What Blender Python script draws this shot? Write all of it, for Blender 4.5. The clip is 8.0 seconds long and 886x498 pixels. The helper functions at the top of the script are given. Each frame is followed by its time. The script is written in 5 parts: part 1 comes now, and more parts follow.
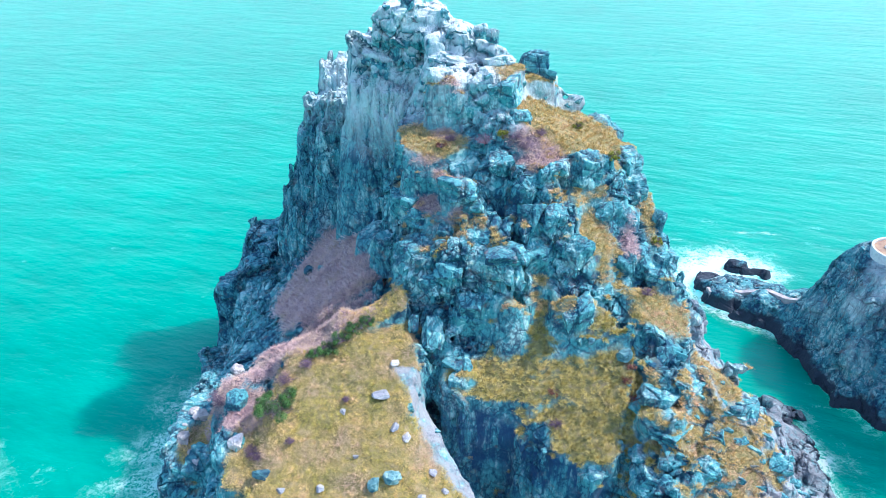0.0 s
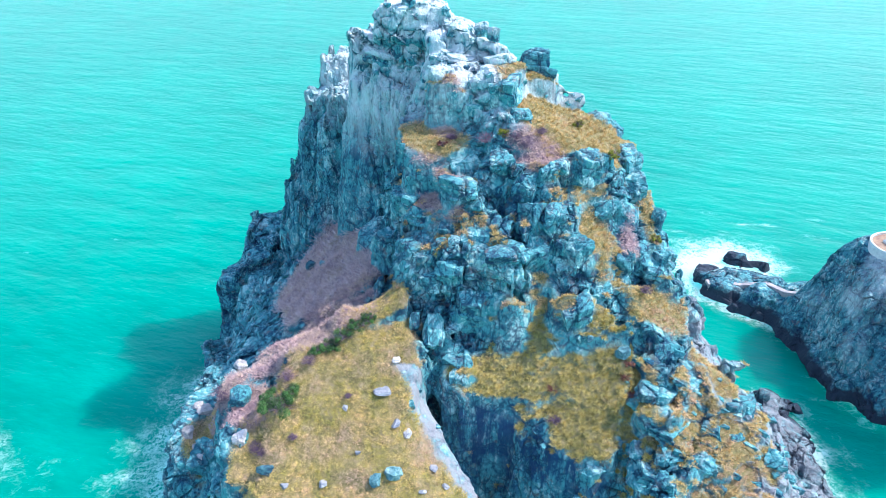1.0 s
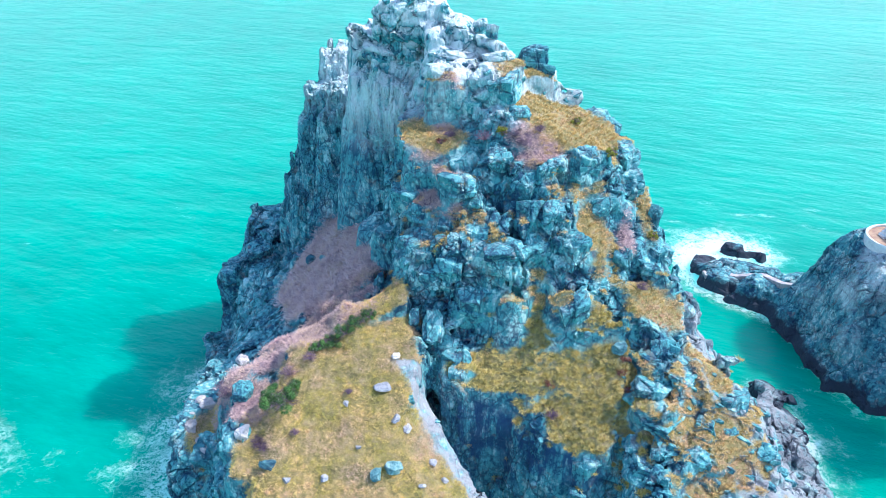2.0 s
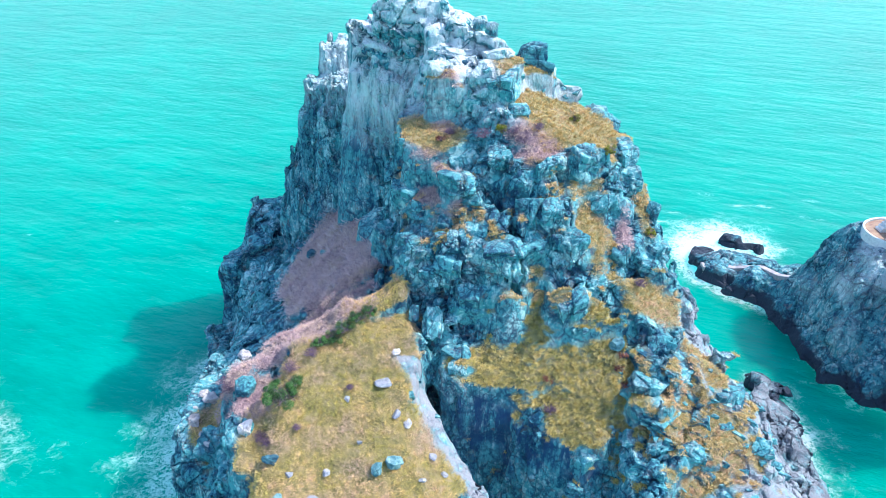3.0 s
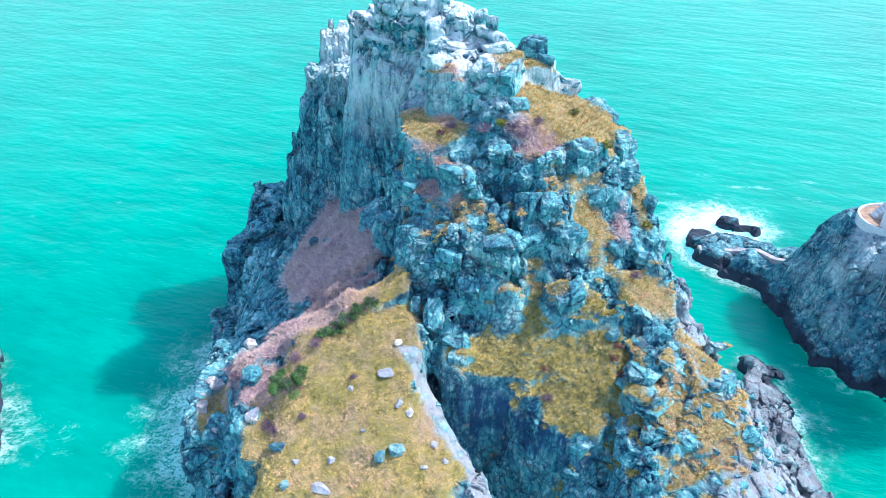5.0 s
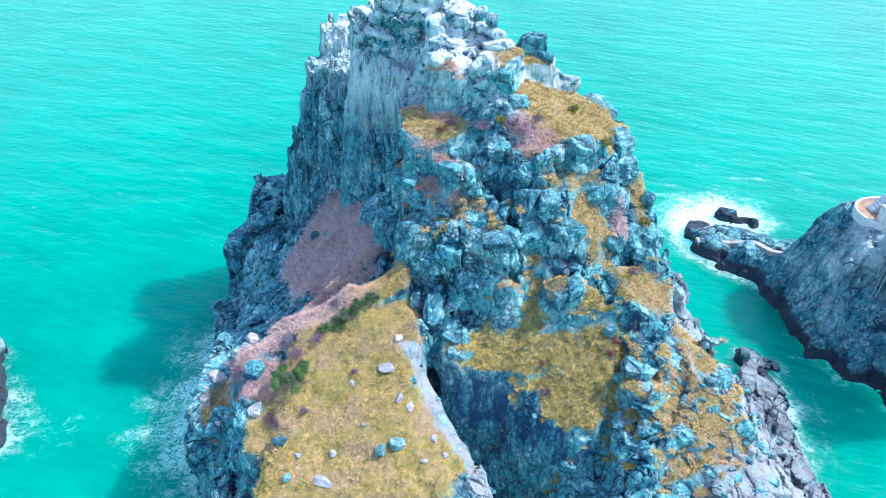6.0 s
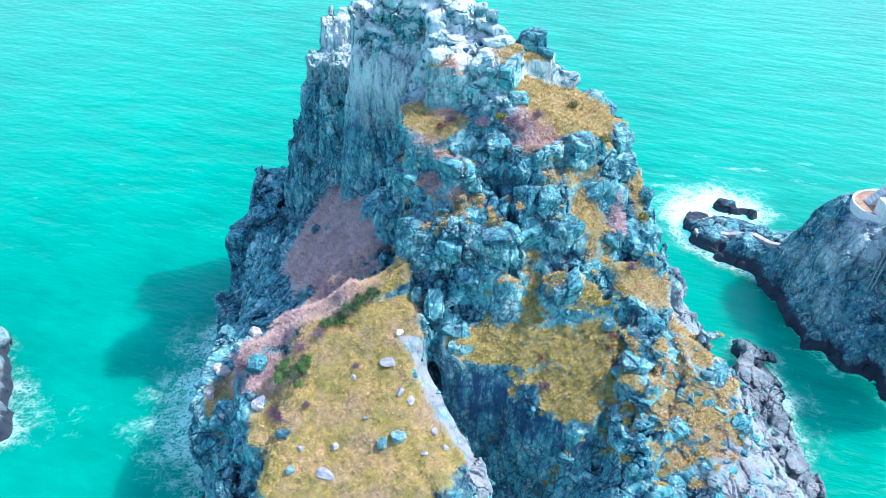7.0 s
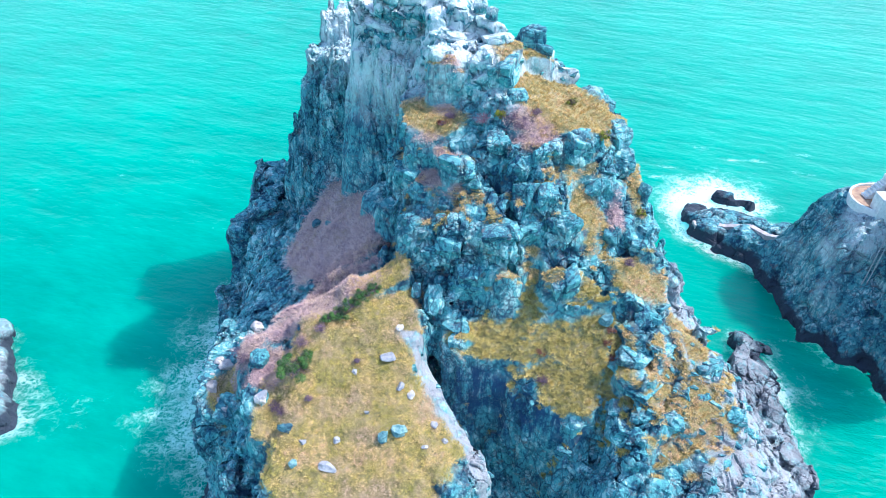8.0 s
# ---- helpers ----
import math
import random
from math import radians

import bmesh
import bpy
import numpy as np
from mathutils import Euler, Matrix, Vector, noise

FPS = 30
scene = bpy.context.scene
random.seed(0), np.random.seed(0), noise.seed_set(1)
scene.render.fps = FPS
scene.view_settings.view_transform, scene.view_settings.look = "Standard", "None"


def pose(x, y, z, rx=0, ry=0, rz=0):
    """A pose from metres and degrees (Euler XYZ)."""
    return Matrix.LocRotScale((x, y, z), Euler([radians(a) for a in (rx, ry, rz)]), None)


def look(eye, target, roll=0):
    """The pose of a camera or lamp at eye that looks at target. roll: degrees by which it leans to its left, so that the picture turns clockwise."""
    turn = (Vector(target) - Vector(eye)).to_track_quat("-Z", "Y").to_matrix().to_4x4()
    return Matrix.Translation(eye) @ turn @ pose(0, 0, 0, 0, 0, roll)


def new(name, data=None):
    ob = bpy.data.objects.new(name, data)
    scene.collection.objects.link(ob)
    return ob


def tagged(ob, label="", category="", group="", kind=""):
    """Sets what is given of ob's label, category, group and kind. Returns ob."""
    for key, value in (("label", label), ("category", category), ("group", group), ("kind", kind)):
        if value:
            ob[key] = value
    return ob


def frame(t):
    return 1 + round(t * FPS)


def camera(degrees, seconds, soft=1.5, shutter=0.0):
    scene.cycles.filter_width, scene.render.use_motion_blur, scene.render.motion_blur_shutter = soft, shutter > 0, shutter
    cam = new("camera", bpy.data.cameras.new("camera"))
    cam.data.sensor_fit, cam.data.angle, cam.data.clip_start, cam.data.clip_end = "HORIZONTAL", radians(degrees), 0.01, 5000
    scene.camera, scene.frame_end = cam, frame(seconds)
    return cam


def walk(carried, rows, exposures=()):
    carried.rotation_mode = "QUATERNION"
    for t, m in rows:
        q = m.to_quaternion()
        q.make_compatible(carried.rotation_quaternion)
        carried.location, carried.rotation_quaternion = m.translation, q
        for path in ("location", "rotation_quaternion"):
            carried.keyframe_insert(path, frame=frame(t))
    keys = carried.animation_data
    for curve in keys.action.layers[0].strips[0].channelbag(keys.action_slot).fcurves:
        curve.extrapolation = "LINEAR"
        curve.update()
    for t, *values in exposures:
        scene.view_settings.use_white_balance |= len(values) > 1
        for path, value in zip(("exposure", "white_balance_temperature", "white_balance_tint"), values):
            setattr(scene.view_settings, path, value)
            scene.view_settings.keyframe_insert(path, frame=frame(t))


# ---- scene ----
cam = camera(64.9, 8.0, soft=0.65)
METRES, EYE, TILT, LEAN, TURN = 13.6, 82.0, -27.5, 0.0, 0.0
ROWS = [
    (0.0, 0.0, 0.0, 0.0, 0.0, 0.0, -0.0),
    (0.5, 0.0002, -0.0319, 0.057, 0.03, -0.62, -0.05),
    (1.0, -0.0022, -0.0614, 0.1125, 0.05, -1.18, -0.07),
    (1.5, -0.0045, -0.0948, 0.1683, -0.01, -1.81, -0.04),
    (3.0, -0.007, -0.1815, 0.3362, -0.09, -3.64, -0.04),
    (3.5, -0.0098, -0.2105, 0.3917, -0.1, -4.25, -0.05),
    (4.0, -0.0124, -0.2411, 0.4461, -0.11, -4.85, -0.06),
    (4.5, -0.0155, -0.2708, 0.502, -0.11, -5.48, -0.07),
    (6.0, -0.0215, -0.3605, 0.6649, -0.16, -7.26, -0.13),
    (6.5, -0.0236, -0.3904, 0.7162, -0.16, -7.83, -0.15),
    (7.0, -0.0279, -0.4202, 0.77, -0.18, -8.45, -0.14),
    (7.5, -0.0317, -0.4472, 0.8238, -0.21, -9.03, -0.18),
    (8.0, -0.0352, -0.4754, 0.8785, -0.25, -9.6, -0.18),
]
walk(cam, [(t, pose(0, 0, EYE, TILT, LEAN, TURN) @ pose(METRES * x, METRES * y, METRES * z, 90 + pitch, roll, yaw)) for t, x, y, z, yaw, pitch, roll in ROWS], [(0.0, 1.14, 5930, 6), (8.0, 1.22, 5930, 6)])

# ---- world, sun ----
SUN_WAY = Vector((1.0, 0.12, 1.25)).normalized()
world = bpy.data.worlds.new("sky")
scene.world = world
world.use_nodes = True
sky = world.node_tree.nodes.new("ShaderNodeTexSky")
sky.sky_type, sky.sun_disc = "NISHITA", False
sky.sun_elevation, sky.sun_rotation = math.asin(SUN_WAY.z), math.atan2(SUN_WAY.x, SUN_WAY.y)
background = world.node_tree.nodes["Background"]
background.inputs[1].default_value = 0.15
world.node_tree.links.new(sky.outputs[0], background.inputs[0])
lamp = bpy.data.lights.new("sun", "SUN")
lamp.energy, lamp.angle, lamp.color = 2.6, radians(0.5), (1.0, 0.90, 0.82)
sun = new("sun", lamp)
sun.matrix_world = look(SUN_WAY * 300, (0, 0, 0))

# ---- noise on arrays of points ----
rng = np.random.default_rng(7)
TABLE = rng.random((32, 32, 32, 4)).astype(np.float32)


def grain(p, size, shift=0):
    """Smooth noise from -1 to 1 at the points p, of features as large as size."""
    q = p / np.float32(size) + np.float32(shift * 7.31)
    base = np.floor(q)
    f = (q - base).astype(np.float32)
    f = f * f * (3 - 2 * f)
    a = base.astype(np.int32) & 31
    b = (a + 1) & 31
    total = np.zeros(len(p), np.float32)
    for i in (0, 1):
        for j in (0, 1):
            for k in (0, 1):
                w = (f[:, 0] if i else 1 - f[:, 0]) * (f[:, 1] if j else 1 - f[:, 1]) * (f[:, 2] if k else 1 - f[:, 2])
                total += w * TABLE[(b if i else a)[:, 0], (b if j else a)[:, 1], (b if k else a)[:, 2], shift % 4]
    return total * 2 - 1


def cells(p, size, shift=0, tilt=1.0):
    """Broken blocks: the distance to the nearest joint (in cells) and the level of the block's own slanted face, at each point."""
    size = np.asarray(size, np.float32)
    q = (p / size + np.float32(shift * 3.77)).astype(np.float32)
    base = np.floor(q).astype(np.int32)
    f1 = np.full(len(p), 9, np.float32)
    f2 = np.full(len(p), 9, np.float32)
    own = np.zeros((len(p), 7), np.float32)
    for i in (-1, 0, 1):
        for j in (-1, 0, 1):
            for k in (-1, 0, 1):
                c = base + np.array((i, j, k), np.int32)
                t = TABLE[c[:, 0] & 31, c[:, 1] & 31, c[:, 2] & 31]
                rel = q - c - t[:, :3]
                d = np.sqrt((rel * rel).sum(1))
                near = d < f1
                f2 = np.where(near, f1, np.minimum(f2, d))
                own[near, :3], own[near, 3:] = rel[near], t[near]
                f1 = np.where(near, d, f1)
    slant = (own[:, :3] * (own[:, [4, 5, 3]] - 0.5)).sum(1) * 2
    return f2 - f1, (own[:, 6] - 0.5) + tilt * slant


# ---- rock masses: crags united in a field of distances, and its surface ----
def surface(f, low, step):
    """The zero surface of the field f: places and four-cornered faces."""
    inside = f < 0
    n = np.array(f.shape) - 1
    count = np.zeros(n, np.float32)
    place = np.zeros((*n, 3), np.float32)
    for axis in range(3):
        a, b = [slice(None)] * 3, [slice(None)] * 3
        a[axis], b[axis] = slice(0, -1), slice(1, None)
        a, b = tuple(a), tuple(b)
        cut = inside[a] != inside[b]
        ids = np.argwhere(cut)
        fa, fb = f[a][cut], f[b][cut]
        at = ids.astype(np.float32)
        at[:, axis] += fa / (fa - fb)
        others = [k for k in range(3) if k != axis]
        for i in (0, 1):
            for j in (0, 1):
                c = ids.copy()
                c[:, others[0]] -= i
                c[:, others[1]] -= j
                ok = (c >= 0).all(1) & (c < n).all(1)
                c, w = c[ok], at[ok]
                flat = np.ravel_multi_index(c.T, n)
                count.reshape(-1)[:] += np.bincount(flat, minlength=count.size).astype(np.float32)
                for k in range(3):
                    place.reshape(-1, 3)[:, k] += np.bincount(flat, w[:, k], count.size).astype(np.float32)
    live = count > 0
    index = np.full(n, -1, np.int32)
    index[live] = np.arange(live.sum())
    verts = place[live] / count[live][:, None] * step + np.asarray(low, np.float32)
    faces = []
    for axis in range(3):
        a, b = [slice(None)] * 3, [slice(None)] * 3
        a[axis], b[axis] = slice(0, -1), slice(1, None)
        cut = inside[tuple(a)] != inside[tuple(b)]
        ids = np.argwhere(cut)
        u, v = [k for k in range(3) if k != axis]
        ok = (ids[:, u] > 0) & (ids[:, v] > 0) & (ids[:, u] < n[u]) & (ids[:, v] < n[v])
        ids = ids[ok]
        corner = []
        for i, j in ((0, 0), (1, 0), (1, 1), (0, 1)):
            c = ids.copy()
            c[:, u] -= i
            c[:, v] -= j
            corner.append(index[c[:, 0], c[:, 1], c[:, 2]])
        quad = np.stack(corner, 1)
        turn = inside[tuple(a)][ids[:, 0], ids[:, 1], ids[:, 2]] ^ (axis == 1)
        quad[~turn] = quad[~turn][:, ::-1]
        faces.append(quad)
    faces = np.concatenate(faces)
    return verts, faces[(faces >= 0).all(1)]


def finer(verts, faces):
    """Each face cut into four."""
    n = len(verts)
    edges = np.stack([faces, np.roll(faces, -1, 1)], 2).reshape(-1, 2)
    edges.sort(1)
    keys, back = np.unique(edges[:, 0].astype(np.int64) * n + edges[:, 1], return_inverse=True)
    mids = (verts[keys // n] + verts[keys % n]) / 2
    middle = verts[faces].mean(1)
    e = n + back.reshape(-1, 4)
    m = (n + len(keys) + np.arange(len(faces)))[:, None]
    quads = [np.concatenate([faces[:, [k]], e[:, [k]], m, e[:, [k - 1]]], 1) for k in range(4)]
    return np.concatenate([verts, mids, middle]), np.concatenate(quads)


def whole(verts, faces):
    """Without loose crumbs: the pieces that stand in the sea."""
    label = np.arange(len(verts))
    while True:
        low = label[faces].min(1)
        nxt = label.copy()
        for c in range(4):
            np.minimum.at(nxt, faces[:, c], low)
        nxt = nxt[nxt]
        if (nxt == label).all():
            break
        label = nxt
    count = np.bincount(label, minlength=len(verts))
    lowest = np.full(len(verts), 99.0)
    np.minimum.at(lowest, label, verts[:, 2])
    keep = (count[label] > 150) & (lowest[label] < 0)
    index = np.cumsum(keep) - 1
    faces = faces[keep[faces[:, 0]]]
    return verts[keep], index[faces]


def normals(verts, faces):
    a = verts[faces[:, 2]] - verts[faces[:, 0]]
    b = verts[faces[:, 3]] - verts[faces[:, 1]]
    face = np.cross(a, b)
    out = np.zeros_like(verts)
    for k in range(3):
        for c in range(4):
            out[:, k] += np.bincount(faces[:, c], face[:, k], len(verts)).astype(np.float32)
    return out / np.maximum(np.linalg.norm(out, axis=1), 1e-9)[:, None]


def mesh_from(name, verts, faces, material, fields=(), smooth=False):
    """A mesh of triangles or quads from arrays, with point attributes."""
    me = bpy.data.meshes.new(name)
    k = faces.shape[1]
    me.vertices.add(len(verts))
    me.vertices.foreach_set("co", np.ascontiguousarray(verts, np.float32).reshape(-1))
    me.loops.add(faces.size)
    me.loops.foreach_set("vertex_index", np.ascontiguousarray(faces, np.int32).reshape(-1))
    me.polygons.add(len(faces))
    me.polygons.foreach_set("loop_start", np.arange(0, faces.size, k, dtype=np.int32))
    me.update(calc_edges=True)
    for key, values in fields:
        me.attributes.new(key, "FLOAT", "POINT").data.foreach_set("value", np.ascontiguousarray(values, np.float32))
    me.polygons.foreach_set("use_smooth", np.full(len(faces), smooth))
    me.materials.append(material)
    return me


class Mass:
    """A rock mass: crags that stand in the sea, united."""

    def __init__(self, low, high, step):
        self.low, self.step = np.array(low, np.float32), step
        self.axes = [np.arange(a, b, step, dtype=np.float32) for a, b in zip(low, high)]
        self.field = np.full([len(a) for a in self.axes], 50, np.float32)

    def crag(self, x, y, z, w, d, yaw=0, su=0.0, sv=0.0, draft=0.15, lean=(0, 0), soft=0.45, carve=False, floor=-9):
        """A crag with its top's middle at x, y, z: w and d are half its width and depth, su and sv the slopes of its top,
        draft how far its sides spread per metre down, lean how its foot shifts per metre down; carve cuts it out instead, down to floor."""
        reach = (w + d) + draft * (z + 3) + 3
        pick = []
        for axis, (c, l) in enumerate(((x, lean[0]), (y, lean[1]))):
            a = self.axes[axis]
            s = l * (z + 3)
            pick.append(slice(np.searchsorted(a, c + min(0, s) - reach), np.searchsorted(a, c + max(0, s) + reach)))
        X, Y, Z = self.axes[0][pick[0]][:, None, None], self.axes[1][pick[1]][None, :, None], self.axes[2][None, None, :]
        down = np.maximum(z - Z, 0)
        c, s = math.cos(radians(yaw)), math.sin(radians(yaw))
        dx, dy = X - x - lean[0] * down, Y - y - lean[1] * down
        u, v = dx * c + dy * s, dy * c - dx * s
        top = (Z - z - su * u - sv * v) / math.sqrt(1 + su * su + sv * sv)
        qu, qv = np.abs(u) - w - draft * down, np.abs(v) - d - draft * down
        side = np.maximum(qu, qv) + 0.35 * np.maximum(0, np.minimum(qu, qv) + 1.5)
        side = side / math.sqrt(1 + draft * draft)
        h = np.maximum(0, 1 - np.abs(top - side) / (2 * soft))
        shape = np.maximum(top, side) + h * h * soft * 0.5
        part_of = self.field[pick[0], pick[1]]
        if carve:
            shape = np.maximum(shape, floor - Z)
            np.maximum(part_of, -shape, out=part_of)
            return
        h = np.maximum(0, 1 - np.abs(part_of - shape) / 0.8)
        part_of[...] = np.minimum(part_of, shape) - h * h * 0.2

    def mesh(self, cover, rough=1.0, fine=True):
        """The surface, broken into blocks where cover(p) is low. Gives places, faces, normals."""
        X, Y, Z = self.axes
        near = np.argwhere(np.abs(self.field) < 1.9)
        p = np.stack([X[near[:, 0]], Y[near[:, 1]], Z[near[:, 2]]], 1)
        bare = (1 - 0.9 * np.clip(cover(p), 0, 1)) * rough
        bent = p + 0.7 * np.stack([grain(p, 5, 1), grain(p, 5, 2), grain(p, 5, 3)], 1)
        joint, own = cells(bent @ TILTED, (4.4, 3.6, 5.6))
        joint2, own2 = cells(bent @ TILTED, (2.0, 1.7, 2.7), 5)
        wall = flutes(p)
        some = wall > 0
        if some.any():
            jw, ow = cells(bent[some] * np.float32((1, 1, 0.9)), (1.5, 1.5, 16.0), 3, 0.3)
            w = wall[some]
            own2[some] = own2[some] * (1 - w) + 1.5 * ow * w
            joint2[some] = joint2[some] * (1 - w) + jw * w
            own[some] *= 1 - 0.6 * w
            joint[some] = np.maximum(joint[some], 0.2 * w)
        bed = (bent @ BEDDED)[:, 2] / 1.7 + 0.4 * grain(p, 6, 8)
        bed = np.abs(bed - np.floor(bed) - 0.5) * 2
        joint0, own0 = cells(bent @ TILTED, (9.0, 6.5, 11.0), 7)
        open_joint = np.clip(0.5 + 1.6 * grain(p, 7, 9), 0, 1)
        push = 0.2 * grain(p, 9, 4) + (rough - bare) * (0.42 * grain(p, 3.0, 5) + 0.2 * grain(p, 1.5, 6))
        push += bare * (1.1 * own0 * (1 - 0.6 * wall) - 0.5 * open_joint * np.clip(1 - joint0 / 0.05, 0, 1))
        push += bare * (0.75 * own - 0.45 * open_joint * np.clip(1 - joint / 0.07, 0, 1))
        push += bare * (0.2 * own2 * (1 + 3 * wall) - 0.12 * np.clip(1 - joint2 / 0.10, 0, 1))
        push += bare * (1 - wall) * (0.10 * (bed - 0.5) - 0.22 * open_joint * np.clip(1 - bed / 0.2, 0, 1))
        f = self.field
        f[near[:, 0], near[:, 1], near[:, 2]] -= push
        verts, faces = surface(f, self.low, self.step)
        verts, faces = whole(verts, faces)
        if fine:
            away = normals(verts, faces)[:, 1][faces].mean(1) > 0.35
            sunk = verts[:, 2][faces].max(1) < -1.2
            rest = faces[(away | sunk)]
            hull = verts.copy()
            verts, faces = finer(verts, faces[~(away | sunk)])
            used, back = np.unique(rest, return_inverse=True)
            faces = np.concatenate([faces, back.reshape(-1, 4) + len(verts)])
            verts = np.concatenate([verts, hull[used]])
        n = normals(verts, faces)
        seen = (n[:, 1] < 0.5) & (verts[:, 2] > -1)
        every, verts = verts, verts[seen]
        bare = (1 - 0.95 * np.clip(cover(verts), 0, 1)) * rough
        wide = verts + 0.7 * np.stack([grain(verts, 5, 1), grain(verts, 5, 2), grain(verts, 5, 3)], 1)
        deep = 1 - flutes(verts)
        broken = np.clip(0.45 + 1.6 * grain(verts, 3.3, 9), 0, 1) * deep
        joint1, joint2 = cells(wide @ TILTED, (4.4, 3.6, 5.6))[0], cells(wide @ TILTED, (2.0, 1.7, 2.7), 5)[0]
        push = -0.65 * np.clip(1 - joint1 / 0.05, 0, 1) * (0.4 + 0.6 * broken)
        push -= 0.45 * np.clip(1 - joint2 / 0.07, 0, 1) * broken
        joint, own = cells((wide + 0.15 * np.stack([grain(verts, 1.2, 1), grain(verts, 1.2, 2), grain(verts, 1.2, 3)], 1)) @ TILTED, (1.1, 0.9, 1.6), 9)
        push += 0.10 * own - 0.07 * np.clip(1 - joint / 0.08, 0, 1) * broken
        push = bare * push + 0.025 * grain(verts, 0.6, 6)
        # shade down in the joints, kept as a value that darkens the colour
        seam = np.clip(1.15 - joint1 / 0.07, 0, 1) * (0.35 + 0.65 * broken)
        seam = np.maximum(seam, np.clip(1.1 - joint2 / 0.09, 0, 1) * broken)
        ribbed = np.flatnonzero(deep < 0.98)
        if len(ribbed):
            p = verts[ribbed] + 0.35 * np.stack([grain(verts[ribbed], 2.5, 1), grain(verts[ribbed], 2.5, 2), grain(verts[ribbed], 2.5, 3)], 1)
            for size, cut in ((1.5, 0.42), (0.75, 0.22)):
                between, own = cells(p, (size, size, 9 * size), 3, 0.3)
                groove = np.clip(1 - between / 0.22, 0, 1) * (1 - deep[ribbed]) * np.clip(0.7 + 0.9 * grain(p, 3.0, 5), 0.1, 1)
                push[ribbed] += bare[ribbed] * ((1 - deep[ribbed]) * 0.6 * cut * own - cut * groove)
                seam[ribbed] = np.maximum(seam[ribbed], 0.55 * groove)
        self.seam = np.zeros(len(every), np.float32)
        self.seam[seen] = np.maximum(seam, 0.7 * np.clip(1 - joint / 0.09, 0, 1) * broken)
        verts = every
        verts[seen] += n[seen] * push[:, None]
        return verts, faces, normals(verts, faces)


def flutes(p):
    """Where the rock is fluted by upright ribs: the western wall, and the dark wall above the cleft."""
    x, y, z = p[:, 0], p[:, 1], p[:, 2]
    west = np.clip((y - 91) / 2, 0, 1) * np.clip((-1 - x) / 2, 0, 1) * np.clip((59 - z) / 2, 0, 1) * np.clip((x + 34) / 4, 0, 1)
    cleft = np.clip((x + 1) / 2, 0, 1) * np.clip((19 - x) / 2, 0, 1) * np.clip((y - 54) / 2, 0, 1) * np.clip((69 - y) / 2, 0, 1) * np.clip((27.5 - 0.25 * x - z) / 2 + 1, 0, 1)
    return np.maximum(west, 0.8 * cleft)


BEDDED = np.array(Euler((radians(-14), radians(20), radians(10))).to_matrix(), np.float32)
TILTED = np.array(Euler((radians(12), radians(-16), radians(25))).to_matrix(), np.float32)


# ---- materials ----
def shader(name):
    m = bpy.data.materials.new(name)
    m.use_nodes = True
    return m, m.node_tree.nodes, m.node_tree.links, m.node_tree.nodes["Principled BSDF"]


